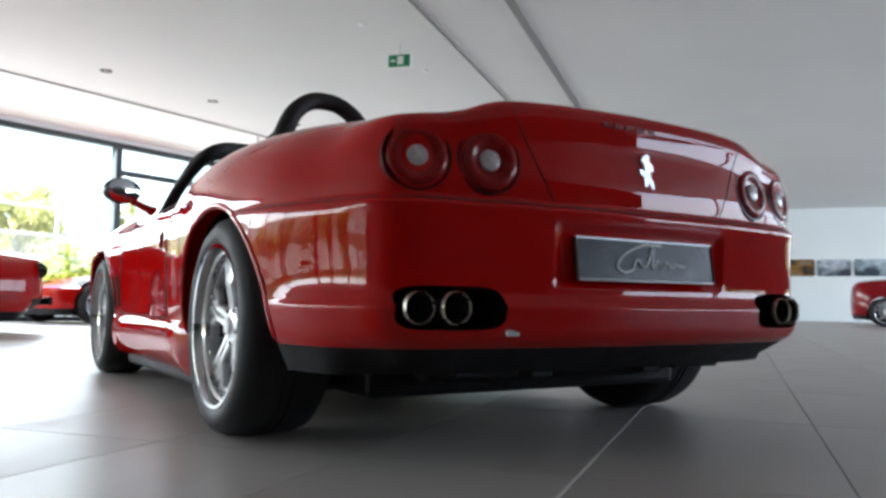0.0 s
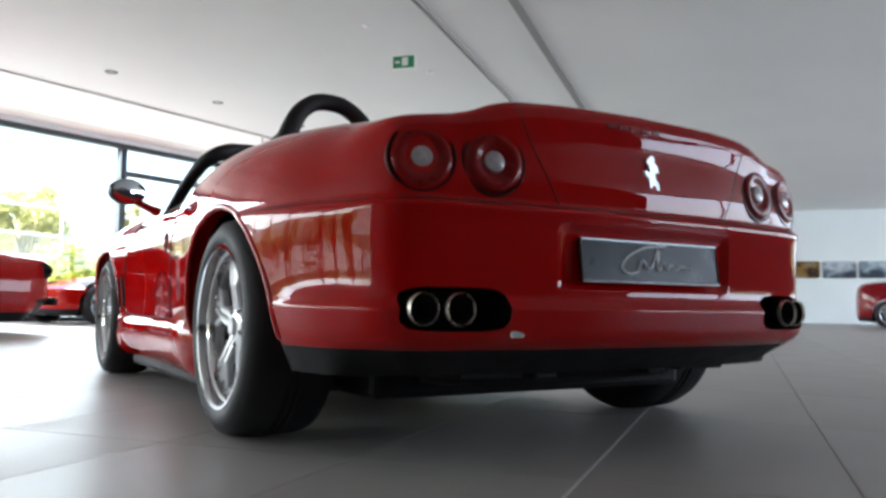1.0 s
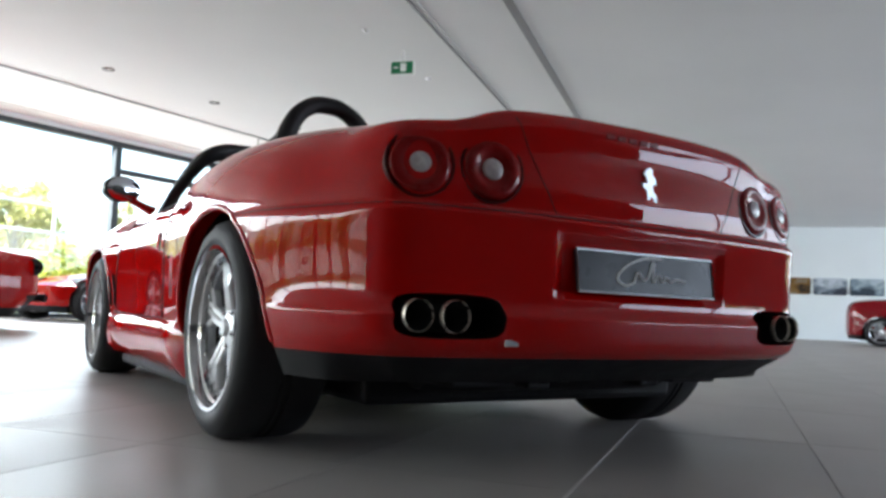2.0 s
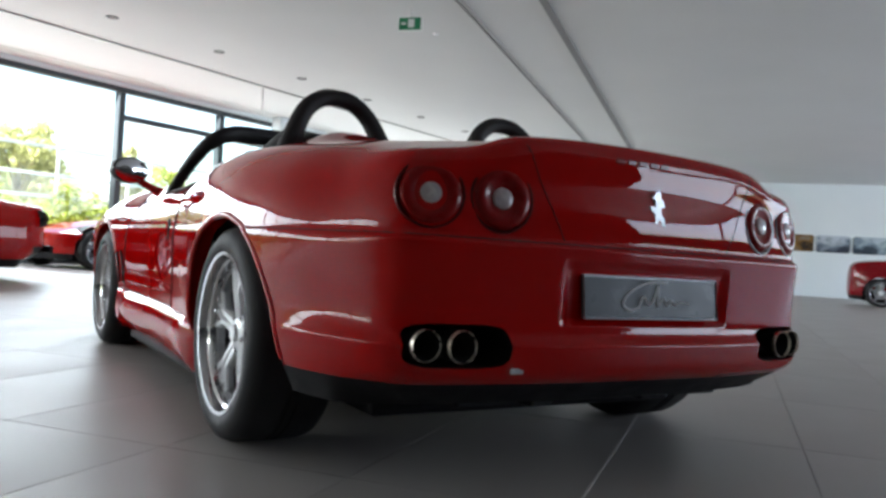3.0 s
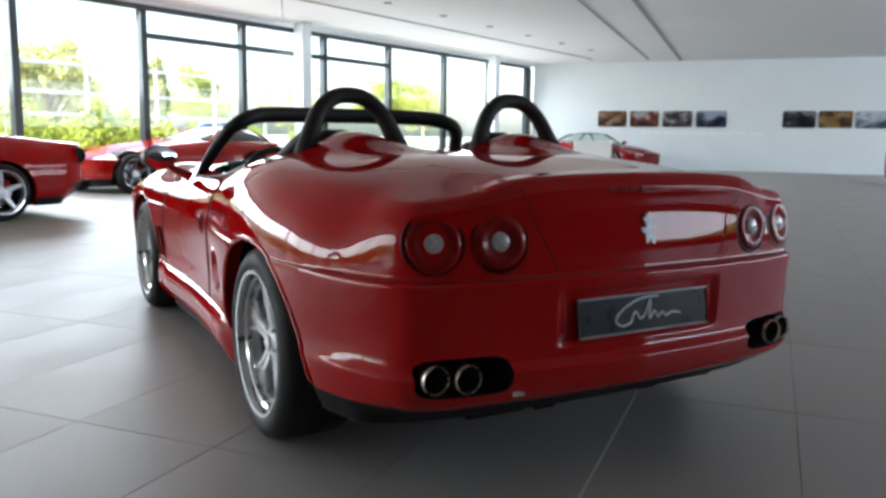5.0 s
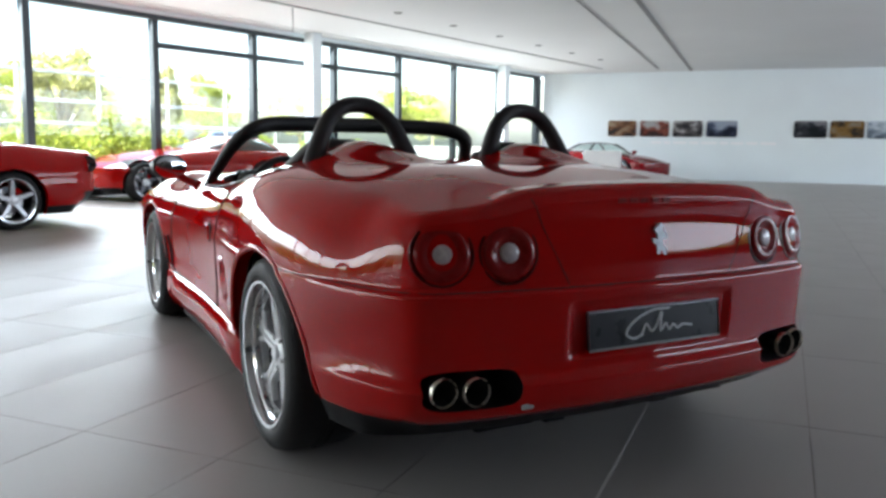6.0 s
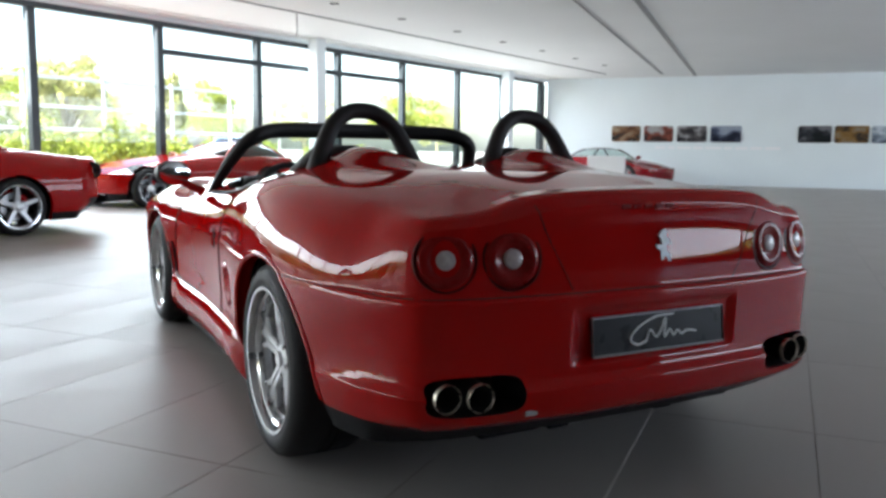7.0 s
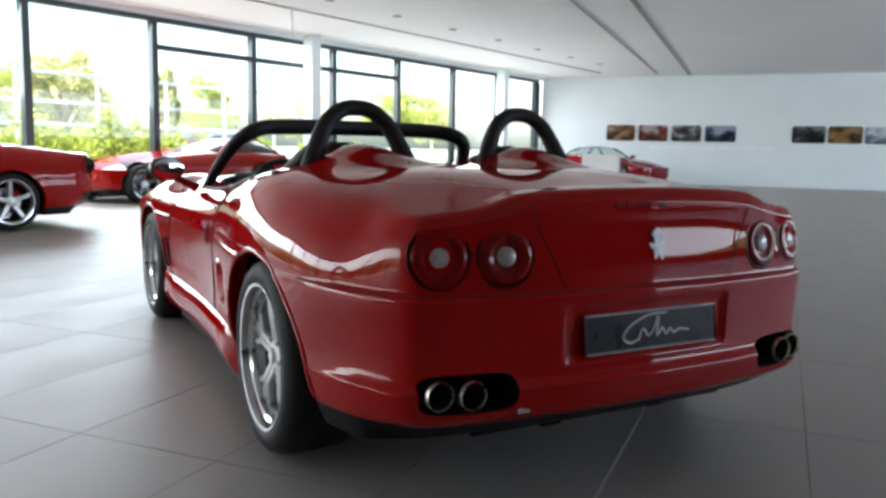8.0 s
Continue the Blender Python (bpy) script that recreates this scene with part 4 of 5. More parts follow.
        # door handle in its oval dish
        p, nn = on((q * 0.9, 2.06, 0.665), (-q, 0, 0))
        dish = part("handle_dish", moved(lathe([(0.0, -0.004), (0.020, -0.003), (0.026, 0.001)], 24), Matrix.Translation(p) @ pose(0, 0, 0, 0, 0, 180 if q > 0 else 0) @ Matrix.Diagonal((1, 1, 1.9, 1))), M_GAP, doors[0 if q < 0 else 1], smooth=60)
        part("door_handle", moved(boxed(-0.007, -0.016, -0.030, 0.0, -0.004, 0.030, 0.003), Matrix.Translation(p + Vector((q * 0.006, 0, 0)))), M_RED, doors[0 if q < 0 else 1])
        # side badge
        p, nn = on((q * 0.93, 1.75, 0.585), (-q, 0, 0))
        part("side_badge", moved(boxed(-0.003, -0.035, -0.006, 0.003, 0.035, 0.006), Matrix.Translation(p)), M_CHROME, car, "small bright metal plate")

    # rear lamps
    for x in (-0.695, -0.508, 0.503, 0.688):
        p, nn = on((x, 0.3, 0.778), (0, 1, 0))
        nn = (nn * 0.8 + (on((x * 1.06, 0.3, 0.778), (0, 1, 0))[1] + on((x * 0.94, 0.3, 0.778), (0, 1, 0))[1]) * 0.1).normalized()
        xdir = -nn
        up = (Vector((0, 0, 1)) - xdir * xdir.z).normalized()
        m = Matrix.Translation(p + Vector((0, 0.006 if abs(x) > 0.6 else 0.0015, 0))) @ Matrix((xdir, up, xdir.cross(up))).transposed().to_4x4()
        lamp = part("tail_lamp", moved(lathe([(0.078, 0.030), (0.080, 0.002), (0.084, -0.0015), (0.089, -0.001), (0.092, 0.050)], 56), m), M_LENSRIM, car, "round tail lamp with dark rim", smooth=40)
        part("lens", moved(lathe([(0.0, -0.001), (0.038, -0.002), (0.046, -0.006), (0.055, -0.0100), (0.064, -0.0105), (0.073, -0.007), (0.079, 0.001), (0.080, 0.020)], 56), m), M_LENS, lamp, "red glass lens", smooth=50)
        part("lens_centre", moved(lathe([(0.0, -0.012), (0.016, -0.0108), (0.026, -0.007), (0.030, 0.001)], 32), m), M_LENSMID, lamp, "pale frosted middle", smooth=40)

    # plate with its flourish
    p, nn = on((0, 0.3, 0.54), (0, 1, 0))
    py = p.y - 0.008
    tilt = pose(0, py, 0.540, -7, 0, 0)
    plate = part("show_plate", moved(boxed(-0.262, -0.006, -0.058, 0.262, 0.004, 0.058, 0.004), tilt), M_PLATE, car, "dark grey show plate with pale script")
    part("plate_rim", moved(tube([(-0.26, -0.007, -0.056), (0.26, -0.007, -0.056), (0.26, -0.007, 0.056), (-0.26, -0.007, 0.056)], 0.004, 6, closed=True), tilt), M_STEEL, plate)
    script = [[(0.05, .040), (-0.02, .037), (-0.085, .014), (-0.115, -.014), (-0.09, -.030), (-0.055, -.022)],
              [(-0.060, -.026), (-0.040, .004), (-0.022, -.016), (-0.002, -.002), (0.020, .034), (0.012, -.018), (0.034, .0), (0.046, -.017), (0.064, -.004), (0.078, -.016), (0.10, -.008), (0.135, -.012)]]
    for stroke in script:
        part("script_stroke", moved(tube([(x * 1.05, -0.0085, z * 1.15) for x, z in spline(stroke, 48)], 0.0034, 6), tilt), M_PLATETEXT, plate, "pale silver flourish")
    # badge on the lid
    p, nn = on((0.01, 0.3, 0.79), (0, 1, 0))
    badge = [(-.012, .050), (.002, .056), (.012, .048), (.010, .036), (.024, .026), (.030, .008), (.022, .010), (.014, .004), (.018, -.012), (.030, -.022), (.034, -.044), (.026, -.054), (.018, -.050), (.022, -.036),
             (.008, -.024), (.002, -.040), (-.006, -.052), (-.014, -.048), (-.006, -.030), (-.010, -.010), (-.026, -.002), (-.030, .010), (-.020, .010), (-.008, .008), (-.012, .026), (-.024, .036)]
    part("badge", moved(prism([(x * 0.92, z) for x, z in badge], -0.002, 0.005), Matrix.Translation(p) @ pose(0, 0, 0, 90, 0, 0)), M_BADGE, trunk, "small upright chrome badge")
    # lock strip and air slots under the lid's lip
    part("lid_lip", tube([on((x, 0.3, 0.905), (0, 1, 0))[0] + Vector((0, 0.004, 0)) for x in np.linspace(-0.02, 0.36, 16)], 0.006, 6), M_RED, trunk, smooth=60)
    for k in range(5):
        pp, _ = on((-0.13 + k * 0.042, 0.3, 0.915), (0, 1, 0))
        part("lamp_cell", moved(boxed(-0.016, -0.003, -0.007, 0.016, 0.004, 0.007, 0.002), Matrix.Translation(pp)), M_LENS, trunk, "small dark red high brake lamp cell")
    # small bright tag and seam hook on the bumper
    pp, _ = on((-0.455, 0.3, 0.345), (0, 1, 0))
    part("tow_cover", moved(boxed(-0.020, -0.003, -0.008, 0.020, 0.002, 0.008, 0.002), Matrix.Translation(pp)), M_CHROME, rear, "small pale tow cover")

    # exhausts
    for q in (-1, 1):
        bm = bmesh.new()
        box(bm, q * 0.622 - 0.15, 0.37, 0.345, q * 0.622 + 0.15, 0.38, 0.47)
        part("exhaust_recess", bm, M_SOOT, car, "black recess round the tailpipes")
        v, f = s.flange("exhaust_%d" % q, lambda a: a + np.array((0, 0.16, 0)) * (0.38 - a[:, 1:2]) / 0.16)
        part("recess_wall", make("recess_wall", v, f, M_BLACK, True), M_BLACK, rear)
        for x in (0.616, 0.702):
            pipe = [(0.0380, 0.014), (0.0384, 0.002), (0.0398, 0.0), (0.0412, 0.002), (0.0412, 0.014)]
            m = Matrix.Translation((q * x, 0.196 + (0.030 if x > 0.65 else 0), 0.406)) @ pose(0, 0, 0, 0, 0, 90)
            tp = part("tailpipe", moved(lathe(pipe, 32), m), M_PIPE, car, "steel tailpipe", smooth=40)
            part("pipe_sleeve", moved(lathe([(0.0405, 0.013), (0.0400, 0.17)], 28), m), M_BLACK, tp, "blackened steel sleeve", smooth=40)
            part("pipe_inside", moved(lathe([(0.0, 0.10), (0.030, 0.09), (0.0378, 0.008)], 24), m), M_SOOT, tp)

    # underside; low boxes and a front apron added to block light beneath
    bm = bmesh.new()
    box(bm, -0.66, 0.40, 0.235, 0.66, 0.66, 0.29, 0.02)
    box(bm, -0.62, 0.66, 0.14, 0.62, 1.5, 0.30, 0.02)
    box(bm, -0.60, 1.40, 0.085, 0.60, 4.45, 0.27, 0.02)
    box(bm, -0.84, 1.56, 0.088, 0.84, 3.08, 0.27, 0.02)
    box(bm, -0.78, 4.10, 0.10, 0.78, 4.45, 0.27, 0.02)
    for x0, x1, z0 in ((-0.52, -0.31, 0.220), (-0.27, -0.19, 0.212), (-0.12, 0.10, 0.226), (0.16, 0.24, 0.216), (0.30, 0.50, 0.224)):
        box(bm, x0, 0.36, z0, x1, 0.62, 0.26, 0.008)
    part("underbody", bm, M_BLACK, car, "black underbody, lowered to block light under the car")
    part("silencer", moved(lathe([(0.0, -0.5), (0.09, -0.48), (0.1, -0.4), (0.1, 0.4), (0.09, 0.48), (0.0, 0.5)], 24), pose(0, 0.62, 0.28)), M_BLACK, car, smooth=40)
    for cy in (1.065, 3.55):
        for q in (-1, 1):
            liner = lathe([(0.43, q * 0.50), (0.43, q * 0.90)], 32, math.radians(4), math.radians(176))
            part("wheel_liner", moved(liner, pose(0, cy, 0.33)), M_BLACK, car, smooth=60)
            part("wheel_well", boxed(q * 0.48 - 0.01, cy - 0.44, 0.36, q * 0.48 + 0.01, cy + 0.44, 0.74), M_BLACK, car)
    wheel("rear_wheel", car, -0.812, 1.085, 0.340, 0.29, 0.252, -1, "split")
    wheel("rear_wheel", car, 0.812, 1.085, 0.340, 0.29, 0.252, 1, "split")
    wheel("front_wheel", car, -0.80, 3.55, 0.328, 0.255, 0.245, -1, "split")
    wheel("front_wheel", car, 0.80, 3.55, 0.328, 0.255, 0.245, 1, "split")

    # cockpit
    bm = bmesh.new()
    box(bm, -0.80, 1.52, 0.26, 0.80, 3.05, 0.30)
    box(bm, -0.80, 1.46, 0.28, -0.74, 3.0, 0.84, 0.02)
    box(bm, 0.74, 1.46, 0.28, 0.80, 3.0, 0.84, 0.02)
    box(bm, -0.78, 1.46, 0.28, 0.78, 1.54, 0.97, 0.02)
    part("cockpit_tub", bm, M_LEATHER, car, "black leather and carpet cockpit lining")
    part("tunnel", boxed(-0.13, 1.54, 0.28, 0.13, 2.8, 0.56, 0.05, 3), M_LEATHER, car, smooth=50)
    bm = bmesh.new()
    box(bm, -0.74, 2.66, 0.55, 0.74, 2.98, 0.86, 0.07, 3)
    box(bm, -0.62, 2.60, 0.80, -0.20, 2.84, 0.92, 0.05, 3)
    part("dashboard", bm, M_LEATHER, car, smooth=50)
    bm = tube([(-0.40 + 0.185 * math.cos(a), 2.50 + 0.04 * math.sin(a), 0.80 + 0.185 * math.sin(a)) for a in np.linspace(0, 2 * math.pi, 36, endpoint=False)], 0.017, 8, closed=True)
    for a in (0.1, math.pi - 0.1, -math.pi / 2):
        tube([(-0.40, 2.52, 0.80), (-0.40 + 0.18 * math.cos(a), 2.50, 0.80 + 0.18 * math.sin(a))], 0.014, 6, bm)
    part("steering_wheel", bm, M_LEATHER, car, smooth=60)
    for q in (-1, 1):
        seat = part("seat", boxed(q * 0.41 - 0.23, 1.78, 0.30, q * 0.41 + 0.23, 2.32, 0.46, 0.06, 3), M_LEATHER, car, "black leather seat", smooth=50)
        part("backrest", moved(boxed(-0.22, -0.07, 0.0, 0.22, 0.07, 0.66, 0.06, 3), pose(q * 0.41, 1.74, 0.40, 12, 0, 0)), M_LEATHER, seat, smooth=50)
        part("headrest", moved(boxed(-0.105, -0.07, 0.0, 0.105, 0.07, 0.165, 0.069, 6), pose(q * 0.41 - 0.02, 1.66, 0.925, 10, 0, 0)), M_LEATHER, seat, smooth=60)
        # roll hoop
        hx = q * 0.41 + 0.02
        path = spline([(hx - 0.235, 1.50, 0.93), (hx - 0.198, 1.53, 1.04), (hx - 0.140, 1.56, 1.160), (hx - 0.070, 1.575, 1.219), (hx, 1.58, 1.232),
                       (hx + 0.070, 1.575, 1.219), (hx + 0.140, 1.56, 1.160), (hx + 0.198, 1.53, 1.04), (hx + 0.235, 1.50, 0.93)], 40)
        rad = [0.0345 + 0.018 * abs(k / 39 * 2 - 1) ** 3 for k in range(40)]
        hoop = part("roll_hoop", tube(path, rad, 14), M_LEATHER, car, "black leather roll hoop", smooth=60)
        part("hoop_stay", tube(spline([(hx + q * 0.20, 1.54, 1.06), (hx + q * 0.255, 1.66, 0.97), (hx + q * 0.30, 1.80, 0.87)], 10), [0.030, 0.032, 0.034, 0.034, 0.034, 0.034, 0.034, 0.034, 0.034, 0.034], 10), M_LEATHER, hoop, smooth=60)

    # windscreen with thick black frame
    n = 26
    low = spline([(-0.785, 2.70, 0.845), (-0.62, 2.90, 0.885), (0, 3.02, 0.91), (0.62, 2.90, 0.885), (0.785, 2.70, 0.845)], n)
    high = spline([(-0.625, 2.42, 1.140), (-0.51, 2.49, 1.162), (0, 2.57, 1.170), (0.51, 2.49, 1.162), (0.625, 2.42, 1.140)], n)
    v, f = [], []
    for k in range(9):
        t = k / 8
        row = low * (1 - t) + high * t
        row[:, 1] += 0.03 * math.sin(t * math.pi)
        v += row.tolist()
    for k in range(8):
        for i in range(n - 1):
            f.append((k * n + i, k * n + i + 1, (k + 1) * n + i + 1, (k + 1) * n + i))
    post = [low[0] + (0, -0.02, -0.03), low[0] * 0.6 + high[0] * 0.4 + (0, .01, 0), low[0] * 0.27 + high[0] * 0.73 + (-.004, .004, .004), low[0] * 0.10 + high[0] * 0.90 + (.012, .004, .002), high[1] + (.018, 0, -.010), high[4]]
    header = post + [high[n // 2]] + [p * (-1, 1, 1) for p in post[::-1]]
    frame_ob = part("windscreen_frame", tube(spline(header, 100), [0.048 - 0.020 * max(0.0, 1 - k / 24, 1 - (99 - k) / 24) for k in range(100)], 14, squash=0.8), M_LEATHER, car, "thick black windscreen frame", smooth=60)
    part("windscreen", make("windscreen", v, f, M_SCREEN, True), M_SCREEN, frame_ob, "clear windscreen glass").visible_shadow = False
    part("cowl", boxed(-0.70, 2.84, 0.85, 0.70, 3.02, 0.89, 0.015), M_TRIM, car)

    # door mirrors
    for q in (-1, 1):
        bm = bmesh.new()
        bmesh.ops.create_uvsphere(bm, u_segments=28, v_segments=16, radius=1.0)
        for vv in bm.verts:
            if vv.co.y < -0.25:
                vv.co.y = -0.25
        shell = part("door_mirror", moved(bm, pose(q * 0.972, 2.66, 0.940, 0, 0, q * -14) @ Matrix.Diagonal((0.090, 0.09, 0.064, 1))), M_TRIM, car, "black door mirror on a red arm", smooth=40)
        part("mirror_glass", moved(lathe([(0.0, 0.0), (0.9, 0.002), (0.93, 0.05)], 32), pose(q * 0.972 - q * 0.007, 2.629, 0.940, 0, 0, q * -14) @ Matrix.Diagonal((0.088, 0.02, 0.061, 1)) @ pose(0, 0, 0, 0, 0, 90)), M_MIRROR, shell, "mirror glass", smooth=40)
        part("mirror_arm", tube(spline([(q * 0.83, 2.62, 0.845), (q * 0.88, 2.65, 0.872), (q * 0.938, 2.67, 0.905)], 8), [0.032, 0.028, 0.025, 0.023, 0.022, 0.022, 0.022, 0.022], 10, squash=0.7), M_RED, shell, smooth=60)
    # lowered side glass edge
    for q in (-1, 1):
        part("door_top_trim", tube([on((q * 0.79, y, 1.2), (0, 0, -1))[0] for y in np.linspace(1.72, 2.6, 14)], 0.010, 6), M_TRIM, doors[0 if q < 0 else 1], smooth=60)
    # head lamps
    for q in (-1, 1):
        pp, nn = on((q * 0.66, 4.30, 1.5), (0, 0, -1))
        part("head_lamp", moved(boxed(-0.11, -0.16, -0.01, 0.11, 0.16, 0.012, 0.01), Matrix.Translation(pp) @ pose(0, 0, 0, -26, 0, q * 14)), M_DARKGLASS, car, "faired head lamp glass")
    return car


roadster = build_roadster()

# ---- the other cars ----


def build_coupe(m, label, paint, low, style, length=4.5, tail_lamp=False, roof_r=None, roof=True, roof_paint=None, axles=(0.98, 3.55), cabin=0.0, group="other cars in the showroom"):
    """A closed sports car of 1.94 m width. low: heights of the centre line and of the edge along it, as share of the length."""
    car = thing("parked_car", label, "car", m, group)
    out = [(0, .03), (.4, .045), (.64, .10), (.80, .23), (.90, .46), (.95, .8), (.965, 1.1), (.95, 1.6), (.92, 2.2), (.92, 2.8), (.94, 3.4), (.93, 3.8), (.86, 4.15), (.66, 4.38), (.35, 4.47), (0, 4.5)]
    zc, ze = smooth_table(*low[0]), smooth_table(*low[1])

    def inset(ring, z):
        y = ring[:, 1]
        mid = step(1.5, 1.9, y) * (1 - step(2.8, 3.2, y))
        base = np.interp(z, [.16, .26, .34, .5, .6], [.07, .03, .008, .0, .006])
        return base + np.interp(z, [.16, .30, .42], [.22, .08, .0]) * (1 - step(0.2, 0.6, y)) + mid * np.interp(z, [.16, .3, .42, .6], [.0, .0, .035, .01])

    def top(x, y):
        w = np.clip(np.abs(x) / 0.82, 0, 1.15) ** 3
        return zc(y) - (zc(y) - ze(y)) * w

    def rnd(ring):
        e = (1 - step(0.1, 0.6, ring[:, 1])) + step(3.9, 4.4, ring[:, 1]) * 0.4
        return 0.26 - 0.16 * np.minimum(e, 1), 2.2 + 1.6 * np.minimum(e, 1)

    s = Shell(out, [.16, .2, .26, .3, .34, .38, .42, .46, .5, .54, .57, .60], inset, top, rnd, 0.60, lambda arc, ring: 0.2 + 4.15 * arc, 160)
    names = []
    for cy in axles:
        for q in (-1, 1):
            level, pull = ellipse_cut(cy, 0.34, 0.40, 0.38, power=2.0)
            nm = "a%.1f_%d" % (cy, q)
            s.hole(nm, lambda p, k=q: (p[:, 0] * k > 0.55) & (p[:, 2] < 0.82), level, pull)
            names.append((nm, q))
    nv, c = s.normals(), s.centres()
    skirt = (c[:, 2] < 0.27) | ((c[:, 1] < 0.36) & (c[:, 2] < 0.40))
    body = part("body", s.piece("body", ~skirt, paint, nv), paint, car)
    part("skirt", s.piece("skirt", skirt, M_BLACK, nv), M_BLACK, car, "black lower skirt")
    for nm, q in names:
        v, f = s.flange(nm, lambda p, k=q: p - np.array((k * 0.06, 0, 0)))
        part("arch_lip", make("arch_lip", v, f, paint, True), paint, body)
    part("underbody", boxed(-0.62, 0.4, 0.14, 0.62, 4.2, 0.4, 0.03), M_BLACK, car)
    for cy in axles:
        for q in (-1, 1):
            part("wheel_liner", moved(lathe([(0.405, q * 0.5), (0.405, q * 0.80)], 24, math.radians(0), math.radians(180)), pose(0, cy, 0.34)), M_BLACK, car, smooth=60)
    for cy, nm in zip(axles, ("rear_wheel", "front_wheel")):
        for q in (-1, 1):
            wheel(nm, car, q * 0.82, cy, 0.345, 0.26, 0.262, q, style)
    if roof:
        # cabin: side glass, screens, then a painted roof
        a = spline([(0, 1.05, .0), (.60, 1.15, .0), (.74, 1.75, .0), (.76, 2.4, .0), (.66, 3.05, .0), (0, 3.25, .0)], 24)
        b = spline([(0, 1.62, .0), (.42, 1.68, .0), (.53, 1.9, .0), (.54, 2.15, .0), (.46, 2.42, .0), (0, 2.52, .0)], 24)
        a, b = [np.vstack([q, (q * (-1, 1, 1))[-2:0:-1]]) + (0, cabin, 0) for q in (a, b)]
        n = len(a)
        a[:, 2] = top(a[:, 0], a[:, 1]) - 0.03
        b[:, 2] = roof_r or 1.16
        b[:, 2] -= 0.05 * np.abs(b[:, 0])
        rows = [a * (1 - t) + b * t + np.column_stack([np.sign(a[:, 0]) * 0.03 * math.sin(t * math.pi), np.zeros(n), np.full(n, 0.02 * math.sin(t * math.pi))]) for t in np.linspace(0, 1, 7)]
        v = np.vstack(rows).tolist()
        f = [(k * n + i, k * n + (i + 1) % n, (k + 1) * n + (i + 1) % n, (k + 1) * n + i) for k in range(6) for i in range(n)]
        glass = M_SCREEN if roof_paint else M_DARKGLASS
        part("cabin_glass", make("cabin_glass", v, f, glass, True), glass, car, "clear side and screen glass" if roof_paint else "dark side and screen glass")
        cen = [0.0, 2.05 + cabin, (roof_r or 1.16) + 0.035]
        v = rows[-1].tolist() + (rows[-1] * 0.6 + np.array(cen) * 0.4 + (0, 0, .012)).tolist() + [cen]
        f = [(i, (i + 1) % n, n + (i + 1) % n, n + i) for i in range(n)] + [(n + i, n + (i + 1) % n, 2 * n) for i in range(n)]
        part("roof", make("roof", v, f, roof_paint or paint, True), roof_paint or paint, car, "black roof" if roof_paint else "")
        for i in (5, 17, n - 5, n - 17):
            part("pillar", tube([r[i] for r in rows], 0.028, 8), roof_paint or paint, car, smooth=60)
    for q in (-1, 1):
        bm = bmesh.new()
        bmesh.ops.create_uvsphere(bm, u_segments=18, v_segments=10, radius=1.0)
        part("door_mirror", moved(bm, pose(q * 0.98, 2.85 + cabin, 0.92) @ Matrix.Diagonal((0.10, 0.09, 0.06, 1))), paint, car, smooth=60)
        part("mirror_arm", tube([(q * 0.84, 2.85 + cabin, 0.84), (q * 0.95, 2.85 + cabin, 0.90)], 0.02, 6), paint, car)
        if tail_lamp:
            at = pose(q * 0.826, 0.283, 0.765, 0, 0, 90 - q * 58)
            lamp = part("tail_lamp", moved(lathe([(0.0, -0.012), (0.08, -0.014), (0.098, -0.008), (0.104, 0.03)], 32), at), M_DARKGLASS, car, "round tail lamp in a dark housing", smooth=40)
            part("lens", moved(lathe([(0.0, -0.024), (0.04, -0.023), (0.058, -0.017), (0.064, -0.008)], 28), at), M_LENS, lamp, "red glass lens", smooth=40)
            part("rear_vent", boxed(q * 0.55 - 0.22, 0.035, 0.34, q * 0.55 + 0.22, 0.09, 0.44, 0.02), M_BLACK, car)
        else:
            part("air_intake", boxed(q * 0.28 - 0.18, 4.34, 0.25, q * 0.28 + 0.18, 4.425, 0.34, 0.02), M_BLACK, car)
    return car


def placed(x, y, heading, wheel_local):
    """The pose that sets a car's wheel (its local x, y) at x, y with its nose towards heading, in degrees from +x."""
    m = pose(0, 0, 0, 0, 0, heading - 90)
    off = m @ Vector((*wheel_local, 0))
    return pose(x - off.x, y - off.y, 0, 0, 0, heading - 90)


MID = (([0, .1, .5, 1.0, 1.6, 2.2, 3.0, 3.6, 4.1, 4.5, 4.6], [.92, .94, .97, 1.03, 1.06, 1.02, .93, .84, .72, .55, .5]),
       ([0, .1, .5, 1.0, 1.6, 2.2, 3.0, 3.6, 4.1, 4.5, 4.6], [.86, .88, .915, .97, .97, .90, .86, .83, .70, .52, .48]))
WEDGE = (([0, .1, .5, 1.0, 1.6, 2.2, 3.0, 3.6, 4.1, 4.5, 4.6], [.88, .90, .92, .95, .98, .96, .88, .78, .66, .50, .46]),
         ([0, .1, .5, 1.0, 1.6, 2.2, 3.0, 3.6, 4.1, 4.5, 4.6], [.84, .86, .88, .90, .88, .85, .83, .77, .63, .48, .44]))
TALL = (([0, .1, .5, 1.0, 1.6, 2.2, 3.0, 3.6, 4.1, 4.5, 4.6], [1.0, 1.02, 1.06, 1.1, 1.15, 1.20, 1.20, 1.16, 1.12, 1.04, 1.0]),
        ([0, .1, .5, 1.0, 1.6, 2.2, 3.0, 3.6, 4.1, 4.5, 4.6], [.95, .97, 1.0, 1.04, 1.08, 1.10, 1.10, 1.09, 1.05, .97, .92]))
build_coupe(placed(4.45, 8.15, 168, (-0.95, 1.30)), "glossy red mid-engined sports car with silver five-spoke wheels by the windows", M_RED, MID, "star", tail_lamp=True, axles=(1.30, 3.80))
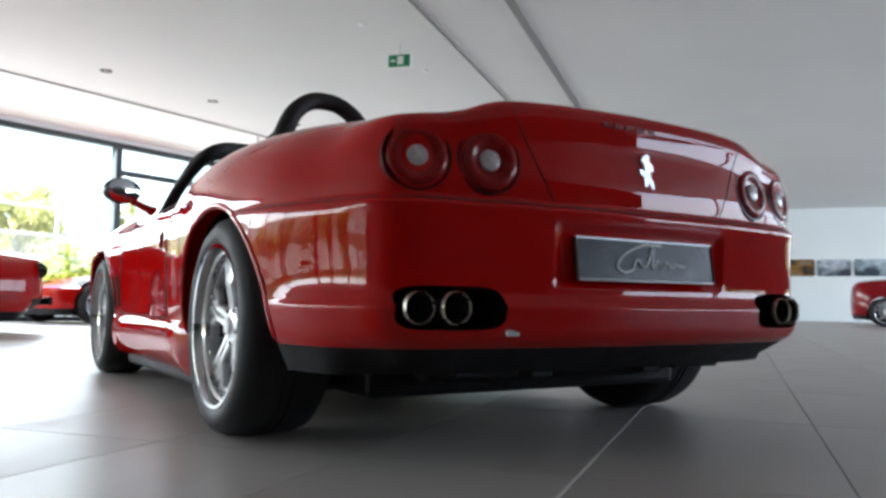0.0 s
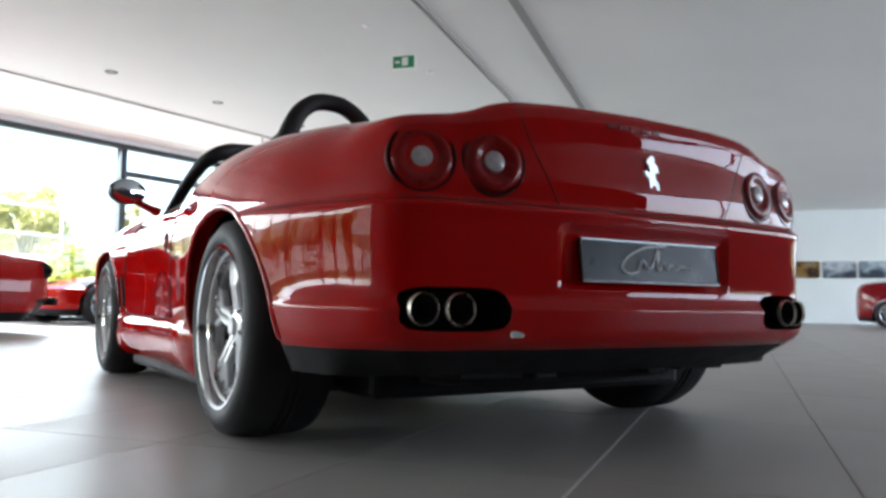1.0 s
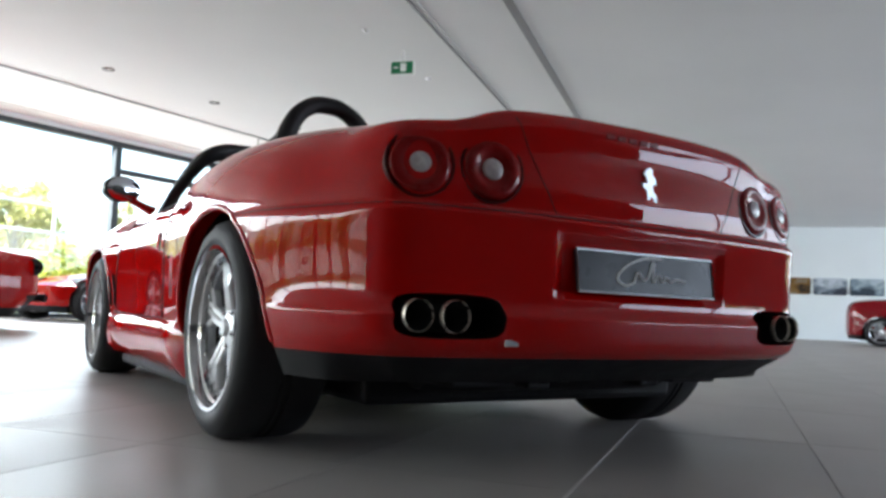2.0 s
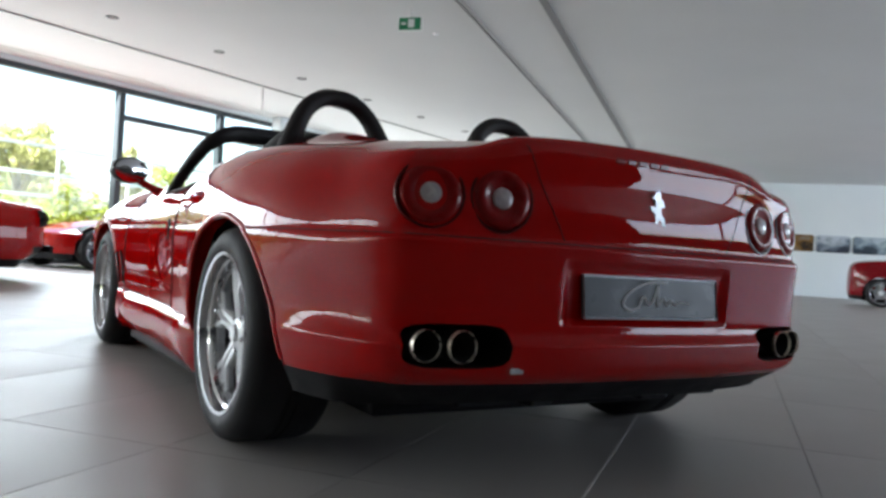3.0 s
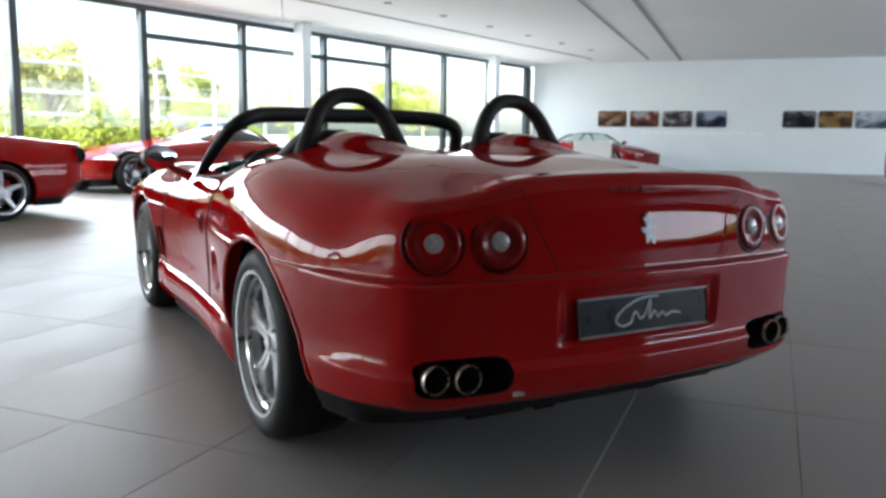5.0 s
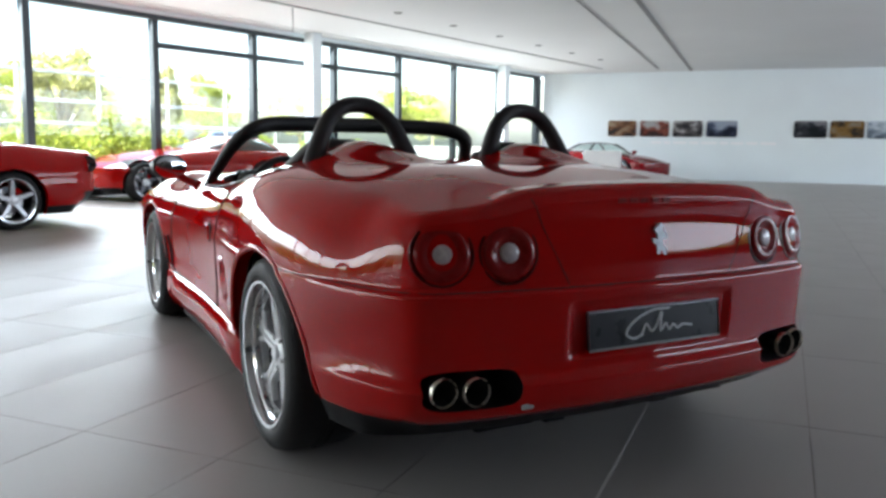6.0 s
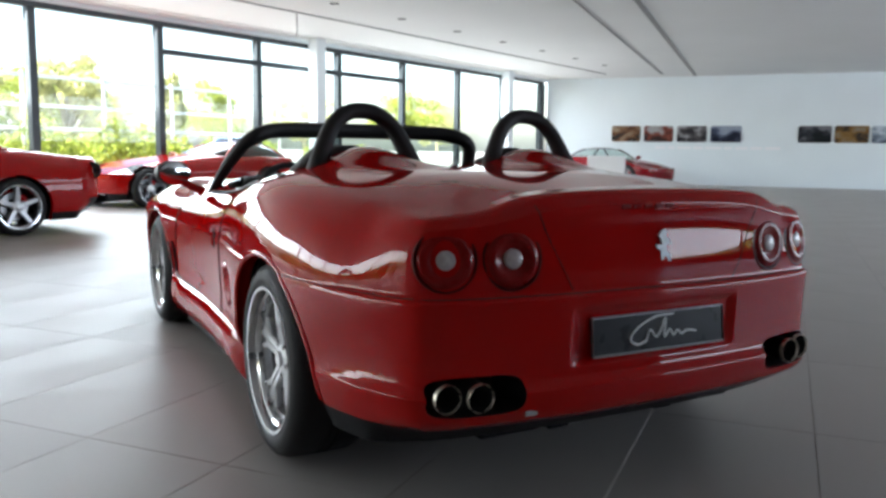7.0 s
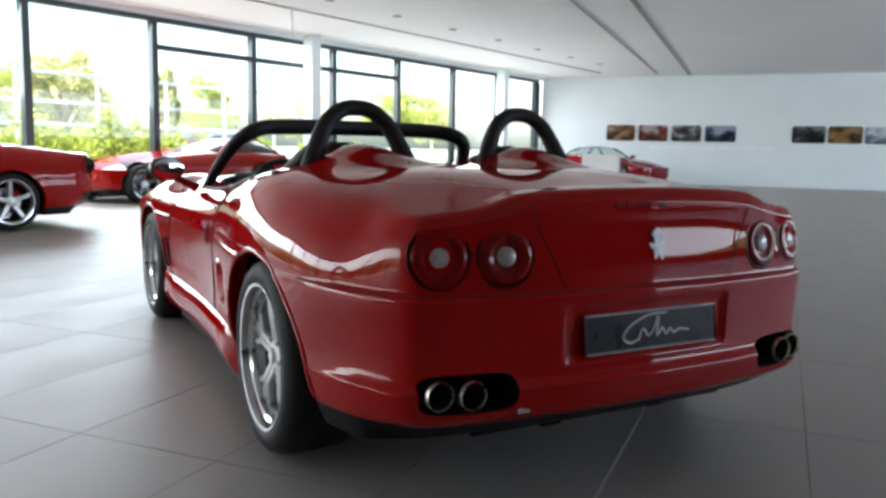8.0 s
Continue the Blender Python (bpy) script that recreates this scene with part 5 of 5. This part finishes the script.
build_coupe(placed(8.72, 10.1, 168, (-0.95, 3.80)), "orange-red wedge-nosed sports car parked along the glazed wall", M_RED2, WEDGE, "dark", axles=(1.05, 3.80), cabin=-0.9)
build_coupe(placed(23.0, 4.5, -112, (0.95, 3.55)), "small red coupe with a black roof parked before the photograph wall", M_CRIMSON, WEDGE, "dark", roof_r=1.20, roof_paint=M_TRIM)
build_coupe(placed(19.3, -3.40, 84, (-0.95, 3.76)), "tall-nosed crimson grand tourer with silver wheels near the photograph wall", M_CRIMSON, TALL, "star", roof_r=1.46, axles=(0.98, 3.76), cabin=0.35)
build_coupe(Matrix.Translation((0, 0, -0.06)) @ placed(20.6, 19.2, 62, (-0.95, 3.55)), "pale blue saloon parked outside beyond the glazed wall", M_PALEBLUE, TALL, "dark", roof_r=1.50, cabin=0.1, group="cars outside")

plinth = thing("plinth", "plain white rectangular display plinth on the floor", "plinth", pose(20.3, 4.5, 0, 0, 0, 6))
part("carcass", boxed(-0.25, -0.5, 0.05, 0.25, 0.5, 0.98, 0.008), M_WHITE, plinth)
part("plinth_foot", boxed(-0.22, -0.46, 0.0, 0.22, 0.46, 0.05), M_SLOT, plinth)

# ---- floor tiles ----
TILE_X, TILE_Y, GAP = 1.205, 0.62, 0.004
TX0, TY0 = -0.21, 0.28
bm = bmesh.new()
box(bm, -TILE_X / 2 + GAP / 2, -TILE_Y / 2 + GAP / 2, -0.012, TILE_X / 2 - GAP / 2, TILE_Y / 2 - GAP / 2, 0.0)
TILE = mesh_of("floor_tile", bm, M_FLOOR)
near, rest_v, rest_f = [], [], []
for i in range(-18, 23):
    for j in range(-21, 26):
        cx, cy = TX0 + (i + 0.5) * TILE_X, TY0 + (j + 0.5) * TILE_Y
        if not (REAR_X + 0.6 < cx < BACK_X - 0.6 and SIDE_Y + 0.3 < cy < window_line(cx) - 0.45):
            continue
        if -2.4 < cx < 9.0 and -2.0 < cy < 10.0 and len(near) < 190:
            near.append((cx, cy))
        else:
            k = len(rest_v)
            for dz in (-0.012, 0.0):
                for dx, dy in ((-1, -1), (1, -1), (1, 1), (-1, 1)):
                    rest_v.append((cx + dx * (TILE_X - GAP) / 2, cy + dy * (TILE_Y - GAP) / 2, dz))
            rest_f += [(k + 4, k + 5, k + 6, k + 7)] + [(k + a, k + (a + 1) % 4, k + 4 + (a + 1) % 4, k + 4 + a) for a in range(4)]
for cx, cy in near:
    t = new("floor_tile", TILE)
    t.parent = floor
    t.location = (cx, cy, 0)
far = new("floor_tiles", make("floor_tiles", rest_v, rest_f, M_FLOOR))
far.parent = floor
tagged(far, kind="stuff")
# thin pale strip in the joint between two tile rows
structure("trim_joint", boxed(REAR_X + 1.3, TY0 - 0.0045, -0.02, BACK_X - 1.3, TY0 + 0.0045, 0.0012), M_PALEJOINT, "pale line between two rows of floor tiles", "joint")
# cut tiles along the walls
bm = bmesh.new()
box(bm, REAR_X, SIDE_Y, -0.012, REAR_X + 1.3, window_line(REAR_X), -0.001)
box(bm, BACK_X - 1.3, SIDE_Y, -0.012, BACK_X, window_line(BACK_X), -0.001)
edge_tiles = new("edge_tiles", mesh_of("edge_tiles", bm, M_FLOOR))
edge_tiles.parent = floor
